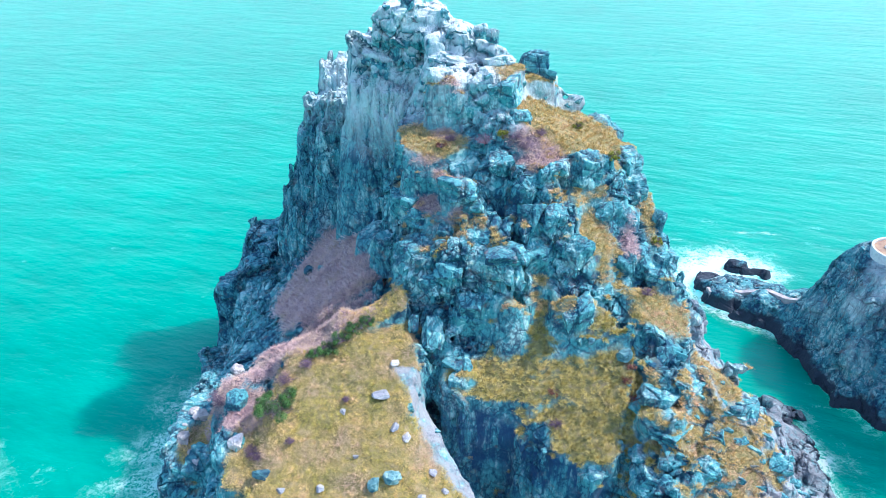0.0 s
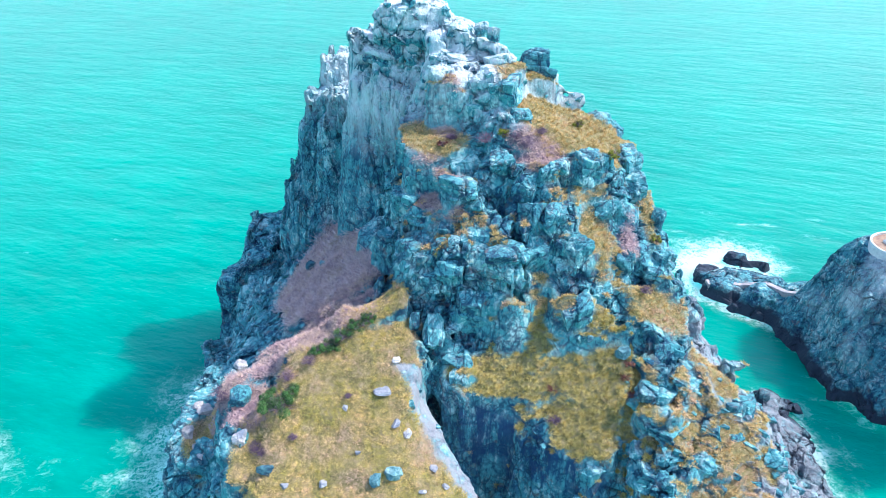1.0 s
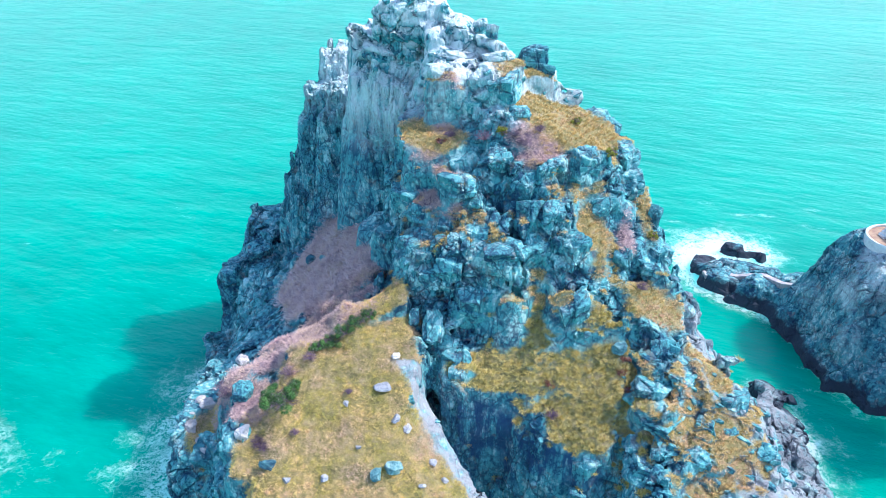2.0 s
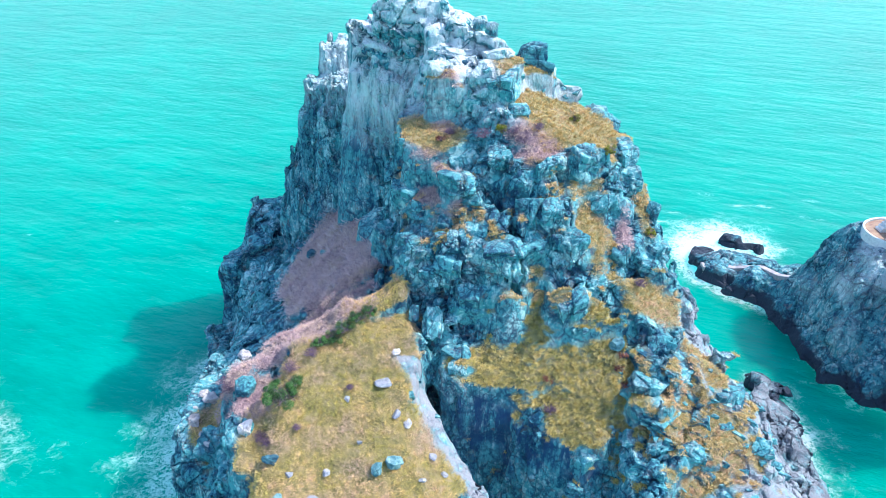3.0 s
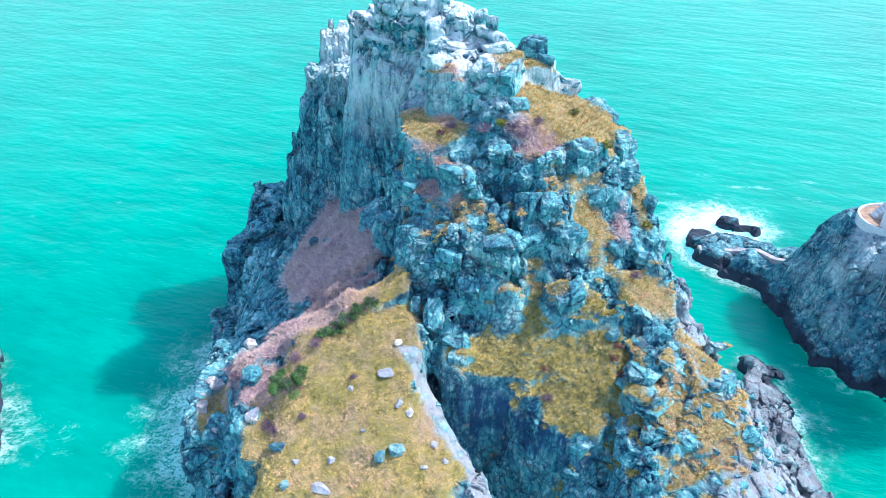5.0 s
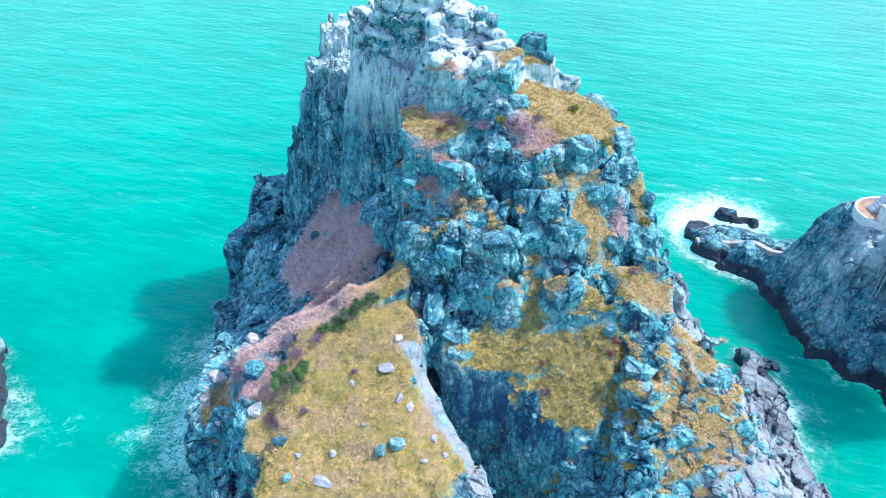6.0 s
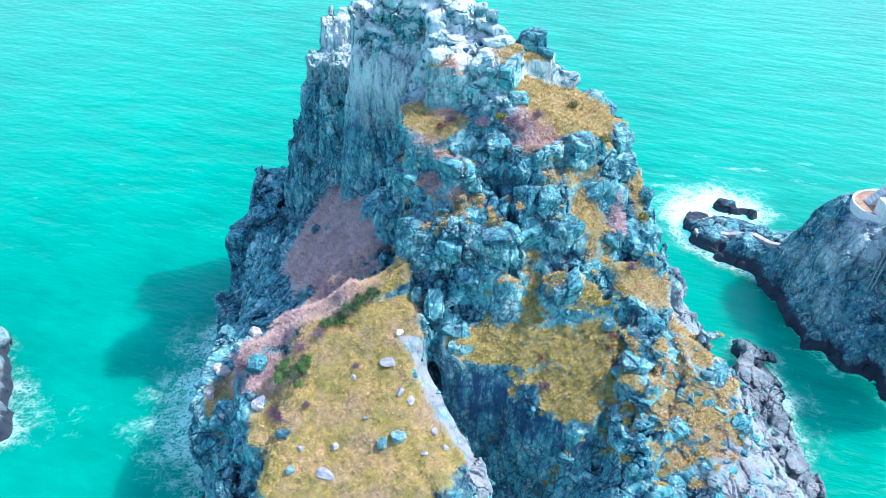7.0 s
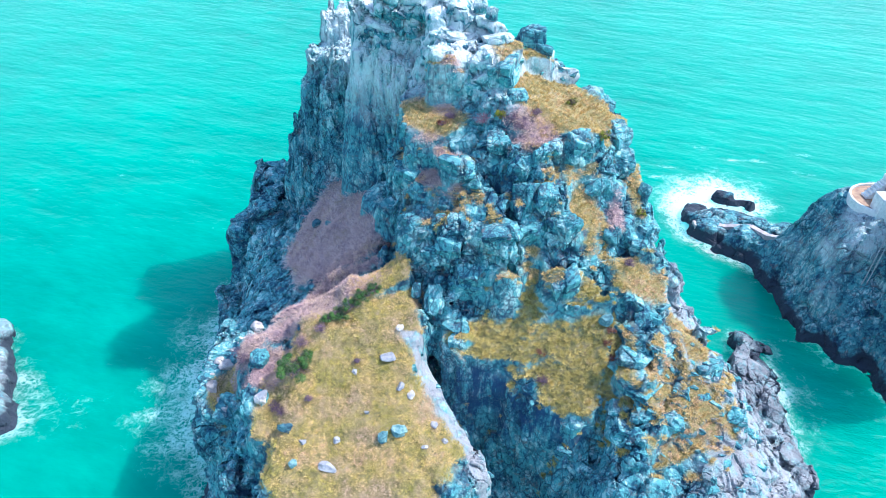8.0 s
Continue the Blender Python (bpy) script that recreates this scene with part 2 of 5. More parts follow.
class Mix:
    """Short names for building node materials."""

    def __init__(self, name, rough=0.9):
        self.m, self.n, self.l, self.out = shader(name)
        self.out.inputs["Roughness"].default_value = rough
        self.geo = self.n.new("ShaderNodeNewGeometry")

    def noise(self, scale, detail=6, rough=0.6, vector=None):
        t = self.n.new("ShaderNodeTexNoise")
        t.inputs["Scale"].default_value, t.inputs["Detail"].default_value, t.inputs["Roughness"].default_value = scale, detail, rough
        self.l.new(vector or self.geo.outputs["Position"], t.inputs["Vector"])
        return t.outputs["Fac"]

    def stretched(self, x, y, z):
        t = self.n.new("ShaderNodeMapping")
        t.inputs["Scale"].default_value = (x, y, z)
        self.l.new(self.geo.outputs["Position"], t.inputs["Vector"])
        return t.outputs["Vector"]

    def along(self, length, across, turn):
        """Places for waves of that length and spacing, turned on the plan."""
        t = self.n.new("ShaderNodeMapping")
        t.vector_type = "TEXTURE"
        t.inputs["Scale"].default_value, t.inputs["Rotation"].default_value = (length, across, 1), (0, 0, radians(turn))
        self.l.new(self.geo.outputs["Position"], t.inputs["Vector"])
        return t.outputs["Vector"]

    def ramp(self, value, *stops):
        t = self.n.new("ShaderNodeValToRGB")
        e = t.color_ramp.elements
        while len(e) < len(stops):
            e.new(0.5)
        for k, (at, colour) in enumerate(stops):
            e[k].position = at
            e[k].color = (*colour, 1) if isinstance(colour, tuple) else (colour, colour, colour, 1)
        self.l.new(value, t.inputs["Fac"])
        return t.outputs["Color"]

    def blend(self, fac, a, b, kind="MIX"):
        t = self.n.new("ShaderNodeMix")
        t.data_type, t.blend_type = "RGBA", kind
        for socket, value in ((t.inputs["Factor"], fac), (t.inputs["A"], a), (t.inputs["B"], b)):
            if isinstance(value, tuple):
                socket.default_value = (*value, 1)
            elif isinstance(value, (int, float)):
                socket.default_value = value
            else:
                self.l.new(value, socket)
        return t.outputs["Result"]

    def sum(self, kind, a, b=0.0):
        t = self.n.new("ShaderNodeMath")
        t.operation = kind
        for socket, value in zip(t.inputs, (a, b)):
            if isinstance(value, (int, float)):
                socket.default_value = value
            else:
                self.l.new(value, socket)
        return t.outputs[0]

    def field(self, name):
        t = self.n.new("ShaderNodeAttribute")
        t.attribute_name = name
        return t.outputs["Fac"]

    def up(self):
        t = self.n.new("ShaderNodeSeparateXYZ")
        self.l.new(self.geo.outputs["Normal"], t.inputs[0])
        return t.outputs["Z"]

    def height(self):
        t = self.n.new("ShaderNodeSeparateXYZ")
        self.l.new(self.geo.outputs["Position"], t.inputs[0])
        return t.outputs["Z"]

    def bump(self, value, strength=0.5, distance=0.1):
        t = self.n.new("ShaderNodeBump")
        t.inputs["Strength"].default_value, t.inputs["Distance"].default_value = strength, distance
        self.l.new(value, t.inputs["Height"])
        self.l.new(t.outputs["Normal"], self.out.inputs["Normal"])

    def done(self, colour):
        if isinstance(colour, tuple):
            self.out.inputs["Base Color"].default_value = (*colour, 1)
        else:
            self.l.new(colour, self.out.inputs["Base Color"])
        return self.m


def rock_material(name, dark, mid, pale, guano=True):
    k = Mix(name, 0.85)
    big = k.noise(0.16, 5, 0.6)
    streak = k.noise(1.0, 6, 0.65, k.stretched(0.9, 0.9, 0.16))
    small = k.noise(1.9, 8, 0.7)
    value = k.sum("ADD", k.sum("MULTIPLY", big, 0.36), k.sum("ADD", k.sum("MULTIPLY", streak, 0.36), k.sum("MULTIPLY", small, 0.28)))
    bend = k.n.new("ShaderNodeVectorMath")
    bend.operation = "MULTIPLY_ADD"
    wobble = k.n.new("ShaderNodeTexNoise")
    wobble.inputs["Scale"].default_value, wobble.inputs["Detail"].default_value = 0.9, 4
    k.l.new(k.geo.outputs["Position"], wobble.inputs["Vector"])
    k.l.new(wobble.outputs["Color"], bend.inputs[0])
    bend.inputs[1].default_value = (0.9, 0.9, 0.9)
    k.l.new(k.stretched(1.0, 1.0, 0.62), bend.inputs[2])
    for scale, share in ((0.55, 0.09), (1.5, 0.10), (3.4, 0.07)):
        facet = k.n.new("ShaderNodeTexVoronoi")
        facet.inputs["Scale"].default_value = scale
        k.l.new(bend.outputs[0], facet.inputs["Vector"])
        tone = k.n.new("ShaderNodeSeparateColor")
        k.l.new(facet.outputs["Color"], tone.inputs[0])
        value = k.sum("ADD", value, k.sum("MULTIPLY", k.sum("SUBTRACT", tone.outputs[0], 0.5), share))
    colour = k.ramp(value, (0.40, dark), (0.455, mid), (0.525, mid), (0.59, pale))
    # cracks drawn in colour alone, with the dark an open crack would show
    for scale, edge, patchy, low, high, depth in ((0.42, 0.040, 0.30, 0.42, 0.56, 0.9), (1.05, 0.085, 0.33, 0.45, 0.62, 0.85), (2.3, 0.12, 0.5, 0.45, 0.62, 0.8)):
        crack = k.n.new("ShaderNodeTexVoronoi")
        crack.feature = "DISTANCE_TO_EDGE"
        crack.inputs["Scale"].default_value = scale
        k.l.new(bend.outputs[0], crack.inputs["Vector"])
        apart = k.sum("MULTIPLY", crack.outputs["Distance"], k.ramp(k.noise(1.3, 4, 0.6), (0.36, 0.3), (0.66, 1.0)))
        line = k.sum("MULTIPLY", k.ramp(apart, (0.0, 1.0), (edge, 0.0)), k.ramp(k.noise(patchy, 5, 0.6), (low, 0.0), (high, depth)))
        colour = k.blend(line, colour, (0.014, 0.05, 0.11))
    # shade of the open joints painted dark blue over the rock
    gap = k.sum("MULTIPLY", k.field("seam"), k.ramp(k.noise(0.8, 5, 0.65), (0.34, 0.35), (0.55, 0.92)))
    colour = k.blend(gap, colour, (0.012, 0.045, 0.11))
    rust = k.ramp(k.noise(0.55, 6, 0.7), (0.56, 0.0), (0.68, 0.6))
    colour = k.blend(rust, colour, (0.25, 0.18, 0.17))
    if guano:
        white = k.sum("MULTIPLY", k.field("white"), k.ramp(k.noise(0.9, 8, 0.7, k.stretched(1, 1, 0.14)), (0.36, 0.0), (0.52, 0.95)))
        colour = k.blend(white, colour, (0.74, 0.79, 0.81))
        pale = k.sum("MULTIPLY", k.field("grey_tone"), k.ramp(k.noise(0.5, 7, 0.7), (0.34, 0.1), (0.52, 0.85)))
        colour = k.blend(pale, colour, (0.36, 0.36, 0.40))
        soil = k.ramp(k.noise(0.9, 6, 0.7), (0.35, (0.13, 0.12, 0.05)), (0.5, (0.26, 0.22, 0.09)), (0.66, (0.40, 0.31, 0.19)))
        colour = k.blend(k.field("grass"), colour, soil)
        dry = k.ramp(k.noise(1.1, 6, 0.7), (0.36, (0.12, 0.08, 0.13)), (0.5, (0.30, 0.21, 0.26)), (0.66, (0.48, 0.36, 0.38)))
        colour = k.blend(k.field("dry"), colour, dry)
        # dark blue upright streaks, broken by noise
        dark_streak = k.sum("MULTIPLY", k.field("dark_streak"), k.ramp(k.noise(1.0, 6, 0.7, k.stretched(0.8, 0.8, 0.07)), (0.40, 0.0), (0.54, 0.9)))
        colour = k.blend(dark_streak, colour, (0.015, 0.06, 0.16))
    tide = k.n.new("ShaderNodeMapRange")
    k.l.new(k.sum("SUBTRACT", k.height(), k.sum("MULTIPLY", k.noise(0.25, 6, 0.7), 5.0)), tide.inputs["Value"])
    tide.inputs["From Min"].default_value, tide.inputs["From Max"].default_value = 0.7, -0.4
    colour = k.blend(k.sum("MAXIMUM", tide.outputs["Result"], k.field("wet")), colour, (0.03, 0.045, 0.075))
    k.bump(k.sum("ADD", k.noise(3.2, 10, 0.75), k.sum("MULTIPLY", k.noise(0.9, 6, 0.7, k.stretched(1, 1, 0.3)), 1.0)), 0.8, 0.3)
    return k.done(colour)


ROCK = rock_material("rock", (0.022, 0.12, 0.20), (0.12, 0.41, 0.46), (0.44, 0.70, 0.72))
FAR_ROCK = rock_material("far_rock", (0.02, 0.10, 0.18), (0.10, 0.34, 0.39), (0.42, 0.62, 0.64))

k = Mix("sea_water", 0.28)
swell = k.noise(1.0, 3, 0.5, k.along(22, 9, -19))
chop = k.noise(1.0, 4, 0.55, k.along(6, 2.7, -25))
ripple = k.noise(1.0, 4, 0.6, k.along(2.6, 0.9, -10))
# tone follows swell and chop: reflections off wave slopes put into the water colour
deep = k.ramp(k.sum("ADD", k.sum("MULTIPLY", k.noise(0.012, 4), 0.5), k.sum("ADD", k.sum("MULTIPLY", swell, 0.3), k.sum("MULTIPLY", chop, 0.2))), (0.36, (0.0, 0.25, 0.192)), (0.62, (0.0, 0.365, 0.275)))


def ridge(scale):
    return k.sum("MAXIMUM", k.sum("SUBTRACT", 1.0, k.sum("MULTIPLY", k.sum("ABSOLUTE", k.sum("SUBTRACT", k.noise(scale, 8, 0.66), 0.5)), 13.0)), 0.0)


lace = k.sum("ADD", k.sum("MULTIPLY", k.sum("MAXIMUM", ridge(0.36), ridge(1.3)), 0.62), k.sum("MULTIPLY", k.ramp(k.noise(0.2, 9, 0.75), (0.36, 0.0), (0.64, 1.0)), 0.38))
froth = k.ramp(k.sum("SUBTRACT", k.sum("ADD", lace, k.field("foam")), 0.98), (0.0, 0.0), (0.32, 1.0))
froth = k.sum("MULTIPLY", froth, k.ramp(k.field("foam"), (0.05, 0.0), (0.2, 1.0)))
colour = k.blend(k.sum("MULTIPLY", froth, k.sum("ADD", 0.5, k.sum("MULTIPLY", k.field("foam"), 0.5))), deep, (0.60, 0.90, 0.90))
k.bump(k.sum("ADD", k.sum("MULTIPLY", swell, 0.9), k.sum("ADD", k.sum("MULTIPLY", chop, 0.32), k.sum("MULTIPLY", ripple, 0.09))), 1.0, 1.0)
k.out.inputs["IOR"].default_value = 1.33
k.out.inputs["Specular IOR Level"].default_value = 0.44
k.out.inputs["Subsurface Weight"].default_value = 0.74
k.out.inputs["Subsurface Radius"].default_value = (0.3, 1.0, 1.0)
k.out.inputs["Subsurface Scale"].default_value = 55.0
WATER = k.done(colour)


def leafy(name, rough, *stops, drift=0.4, tips=(0.9, 0.8, 0.55), patch=None):
    """Blades and leaves: a colour for each tuft, drifting over the ground, with paler tips."""
    k = Mix(name, rough)
    own = k.sum("ADD", k.sum("MULTIPLY", k.field("tone"), 0.85 - drift), k.sum("MULTIPLY", k.geo.outputs["Random Per Island"], 0.15))
    own = k.sum("ADD", own, k.sum("MULTIPLY", k.ramp(k.noise(0.34, 6, 0.7), (0.36, 0.0), (0.64, 1.0)), drift))
    k.out.inputs["Specular IOR Level"].default_value = 0.2
    colour = k.ramp(own, *stops)
    if patch is not None:
        colour = k.blend(k.ramp(k.noise(0.22, 7, 0.7), (0.48, 0.0), (0.62, patch[1])), colour, patch[0])
    return k.done(k.blend(k.sum("MULTIPLY", k.field("tip"), 0.24), colour, tips))


UPPER = leafy("upper_grass", 0.8, (0.1, (0.26, 0.19, 0.07)), (0.35, (0.54, 0.38, 0.13)), (0.6, (0.74, 0.52, 0.22)), (0.85, (0.78, 0.54, 0.30)), (0.97, (0.60, 0.33, 0.24)), tips=(0.95, 0.78, 0.45), patch=((0.70, 0.44, 0.36), 0.75))
TUSSOCK = leafy("tussock", 0.8, (0.1, (0.12, 0.13, 0.04)), (0.35, (0.40, 0.34, 0.08)), (0.6, (0.70, 0.54, 0.16)), (0.85, (0.66, 0.54, 0.24)), (0.97, (0.45, 0.22, 0.16)))
SHORT = leafy("short_grass", 0.8, (0.16, (0.24, 0.24, 0.04)), (0.36, (0.48, 0.42, 0.08)), (0.54, (0.72, 0.53, 0.16)), (0.72, (0.80, 0.56, 0.27)), (0.9, (0.74, 0.43, 0.36)), drift=0.6, tips=(0.82, 0.66, 0.36), patch=((0.58, 0.40, 0.36), 0.85))
VINES = leafy("dry_vines", 0.85, (0.12, (0.20, 0.11, 0.14)), (0.32, (0.48, 0.30, 0.32)), (0.52, (0.68, 0.47, 0.46)), (0.68, (0.76, 0.55, 0.48)), (0.85, (0.68, 0.51, 0.33)), drift=0.35, tips=(0.76, 0.62, 0.62), patch=((0.50, 0.37, 0.24), 0.75))
STEMS = leafy("pale_stems", 0.85, (0.1, (0.30, 0.20, 0.22)), (0.4, (0.72, 0.54, 0.55)), (0.9, (0.88, 0.74, 0.70)), tips=(0.74, 0.64, 0.70))
LEAF = leafy("green_leaf", 0.6, (0.1, (0.03, 0.08, 0.03)), (0.5, (0.09, 0.21, 0.05)), (0.9, (0.22, 0.32, 0.10)), tips=(0.5, 0.5, 0.3))
OLIVE = leafy("olive_leaf", 0.6, (0.1, (0.14, 0.15, 0.02)), (0.5, (0.28, 0.28, 0.04)), (0.9, (0.42, 0.36, 0.08)))
TWIG = leafy("twig", 0.85, (0.1, (0.12, 0.08, 0.13)), (0.5, (0.28, 0.19, 0.26)), (0.9, (0.46, 0.34, 0.38)))
RED = leafy("red_leaf", 0.75, (0.1, (0.15, 0.05, 0.04)), (0.5, (0.28, 0.12, 0.08)), (0.9, (0.42, 0.24, 0.14)))


def stone_material(name, dark, mid, pale):
    k = Mix(name, 0.85)
    own = k.n.new("ShaderNodeObjectInfo").outputs["Random"]
    band = k.noise(1.1, 6, 0.65, k.stretched(0.5, 0.5, 2.4))
    value = k.sum("ADD", k.sum("MULTIPLY", k.noise(1.4, 9, 0.75), 0.5), k.sum("ADD", k.sum("MULTIPLY", own, 0.14), k.sum("MULTIPLY", band, 0.36)))
    k.bump(k.sum("ADD", k.noise(3.5, 10, 0.75), k.sum("MULTIPLY", band, 1.5)), 0.8, 0.25)
    return k.done(k.ramp(value, (0.40, dark), (0.5, mid), (0.61, pale)))


STONE = stone_material("stone", (0.02, 0.075, 0.13), (0.11, 0.28, 0.33), (0.36, 0.53, 0.55))
PALE_STONE = stone_material("pale_stone", (0.20, 0.22, 0.28), (0.36, 0.38, 0.46), (0.56, 0.55, 0.60))
WHITE_STONE = stone_material("white_stone", (0.30, 0.29, 0.31), (0.54, 0.50, 0.51), (0.72, 0.68, 0.69))


def plain(name, colour, worn, rough=0.8):
    k = Mix(name, rough)
    k.bump(k.noise(9, 6), 0.2, 0.03)
    return k.done(k.ramp(k.noise(0.9, 8, 0.75), (0.40, worn), (0.58, colour)))


WHITE_PAINT = plain("white_paint", (0.80, 0.80, 0.80), (0.62, 0.62, 0.64), 0.6)
CONCRETE = plain("concrete", (0.52, 0.47, 0.48), (0.34, 0.31, 0.33))
DRY_GROUND = plain("dry_ground", (0.42, 0.29, 0.20), (0.26, 0.15, 0.12))
PIPE = plain("pipe", (0.42, 0.46, 0.48), (0.26, 0.30, 0.32), 0.5)


# ---- what grows where: ovals in plan (x, y, half length, half width, turn) ----
GRASS = [
    (-10.5, 57, 14, 13, 0), (-3.4, 60.3, 9.5, 2.5, -57), (-8, 70.8, 5.4, 4.8, 0), (-30.5, 66, 2.6, 4.5, 0),
    (12, 67, 11, 4.4, 0), (16.5, 62, 4.8, 5.5, 0), (5, 66, 4.8, 2.4, -15), (19.5, 68.3, 5.0, 2.6, -10), (12, 71, 2.0, 3.0, 0), (18.6, 63.6, 3.6, 5.0, 0), (22.2, 63.5, 3.0, 5.5, 0),
    (-1.8, 85.3, 5, 3, -10), (15.5, 87, 9, 5.5, -12), (20.5, 88, 6, 3, -10),
    (18.3, 77.3, 2.7, 5.4, 8), (26.3, 81, 1.7, 5.5, 4), (26.5, 71.7, 5.2, 3.0, -8), (32.5, 67, 1.8, 6, 10),
]
SPARSE = [(29.5, 58.5, 9, 8, 0), (35.5, 60, 4, 10, 0), (3.0, 76.3, 7, 3.2, -27), (11.3, 71.3, 2.0, 3.6, 0), (-4, 81, 5, 3, -20), (14, 77, 4, 3, -24), (22, 73, 4, 4, 0)]
DRY = [
    (-17.6, 91.5, 8, 13, 14), (-12.6, 83.5, 5, 5.5, 20), (-16.5, 75, 8, 5, 14), (-17, 70.4, 10, 2.6, 13), (-23, 63.5, 4, 3, 0), (11.5, 82, 3.4, 1.8, 0),
    (-1, 80.6, 4.5, 1.5, -25), (-26.5, 67, 2.5, 3, 0), (0.5, 86.5, 1.5, 1.5, 0), (23.2, 77, 1.0, 1.3, 0),
]


def ovals(p, rows):
    best = np.full(len(p), -9, np.float32)
    wave = 0.16 * grain(p, 2.2, 11) + 0.14 * grain(p, 5.0, 12)
    for x, y, a, b, turn in rows:
        c, s = math.cos(radians(turn)), math.sin(radians(turn))
        dx, dy = p[:, 0] - x, p[:, 1] - y
        r = np.sqrt(((dx * c + dy * s) / a) ** 2 + ((dy * c - dx * s) / b) ** 2)
        best = np.maximum(best, (1 - r) * min(a, b))
    return best + wave * 4


def covered(p):
    return np.clip(np.maximum(ovals(p, GRASS), ovals(p, DRY)) * 0.9 + 0.3, 0, 1)


def bare(p):
    return np.zeros(len(p), np.float32)


# ---- the great rock ----
main = Mass((-56, 40, -3), (68, 138, 71), 0.44)
crag = main.crag
# foot and core
crag(4, 98, 24, 24, 26, draft=0.72, soft=2)
crag(29, 62, 20, 9, 12, draft=0.5, lean=(0.4, 0), soft=2)
crag(-13, 66, 17, 16, 13, draft=0.18)
crag(-6, 117, 52, 12, 9, draft=0.2)
crag(8, 98, 53, 11, 8, draft=0.22)
crag(4.5, 89.5, 44, 9.5, 7.5, sv=0.3, draft=0.2)
crag(18, 84, 42, 10, 10, su=-0.3, sv=0.4, draft=0.35)
# crown
crag(-4.5, 99.5, 67.2, 4.8, 3.2, yaw=-6, draft=0.10)
crag(-9.5, 103, 63.3, 3.8, 4.0, draft=0.06)
crag(0.8, 96.3, 65.0, 3.6, 3.0, yaw=10, sv=0.15, draft=0.2)
crag(4.6, 94.6, 64.7, 3.0, 2.8, yaw=-12, su=-0.3, draft=0.2)
crag(-4.6, 98.6, 63.2, 3.6, 2.2, yaw=-15, draft=0.15)
crag(3.4, 89.6, 62.0, 5.4, 3.0, yaw=-8, sv=0.4, draft=0.08)
crag(8.2, 90.6, 61.6, 2.0, 2.2, yaw=10, draft=0.06)
crag(-6.8, 99.8, 58.2, 6.4, 3.6, yaw=-12, sv=0.2, draft=0.08)
crag(7.6, 86.8, 59.0, 1.5, 1.5, yaw=15, draft=0.08)
crag(9.0, 85.2, 56.6, 1.6, 1.4, draft=0.1)
crag(12.2, 92.4, 60.0, 2.6, 2.0, draft=0.1)
# upper slopes
crag(14.2, 87.0, 55.3, 8.6, 5.4, yaw=-6, su=-0.40, sv=0.36, draft=0.25, soft=1.5)
crag(0.4, 87.2, 54.2, 5.2, 4.6, su=0.05, sv=0.35, draft=0.10)
crag(-4.6, 89.6, 55.2, 1.7, 2.6, yaw=-20, sv=0.3, draft=0.08)
crag(-6.8, 96.6, 57.8, 3.2, 2.0, yaw=-14, sv=0.25, draft=0.05)
crag(2.2, 81.4, 49.6, 2.6, 2.2, yaw=20, draft=0.12)
crag(6.4, 82.2, 51.4, 2.0, 1.8, draft=0.12)
crag(11.8, 80.2, 52.0, 3.3, 2.2, yaw=-14, draft=0.12)
crag(18.2, 83.0, 52.4, 2.5, 2.6, yaw=12, draft=0.08)
crag(23.4, 88.4, 51.6, 2.6, 3.0, yaw=-10, draft=0.06)
crag(24.8, 86.2, 47.6, 1.9, 1.7, draft=0.12)
crag(-2.8, 86.4, 47.6, 3.6, 2.8, yaw=-20, sv=0.3, draft=0.12)
# fluted wall towards the gully
crag(-11.8, 101.8, 50.8, 2.8, 4.0, yaw=-15, draft=0.07)
crag(-8.6, 98.0, 47.4, 3.0, 3.2, yaw=-10, draft=0.08)
crag(-13.4, 99.4, 40.4, 2.4, 2.8, yaw=20, draft=0.06)
crag(-17.6, 110.5, 48.6, 2.8, 3.6, yaw=10, draft=0.09)
crag(-17.4, 121.8, 56.2, 3.8, 3.2, draft=0.10)
crag(-19.8, 116.5, 50.8, 3.2, 4.2, yaw=8, draft=0.10)
crag(-22.8, 115.5, 45.4, 2.0, 3.0, draft=0.10)
crag(-24.6, 116.5, 38.0, 2.2, 3.4, draft=0.12)
crag(-17.2, 109.8, 41.0, 2.6, 2.6, yaw=-12, draft=0.12)
crag(-21.4, 113.4, 31.8, 4.2, 3.4, draft=0.2)
crag(-9.4, 89.6, 38, 2.6, 2.6, yaw=-35, sv=0.3, draft=0.14)
# middle buttress
crag(3.0, 77.6, 44.8, 7.2, 4.2, yaw=-27, su=0.15, sv=0.45, draft=0.15)
crag(-4.8, 82.0, 40.6, 2.4, 2.4, yaw=-32, sv=0.4, draft=0.10)
crag(7.4, 73.0, 42.4, 2.4, 2.0, yaw=-30, draft=0.10)
crag(3.0, 73.6, 39.4, 2.8, 1.8, yaw=-25, draft=0.12)
crag(-2.0, 75.6, 39.2, 2.6, 1.8, yaw=-30, draft=0.14)
crag(8.2, 71.0, 38.4, 1.8, 1.3, yaw=-18, draft=0.08)
crag(0.6, 80.2, 46.5, 5.0, 2.0, yaw=-25, sv=0.3, draft=0.2)
# second buttress
crag(13.2, 78.6, 48.2, 3.6, 3.0, yaw=-24, sv=0.5, draft=0.13)
crag(16.2, 76.0, 43.4, 2.8, 2.2, yaw=-24, draft=0.12)
crag(12.4, 76.6, 42.0, 2.4, 2.0, yaw=-20, draft=0.10)
crag(18.0, 73.2, 38.8, 2.6, 1.9, yaw=-15, draft=0.10)
crag(16.2, 72.0, 36.2, 1.6, 1.4, yaw=10, draft=0.10)
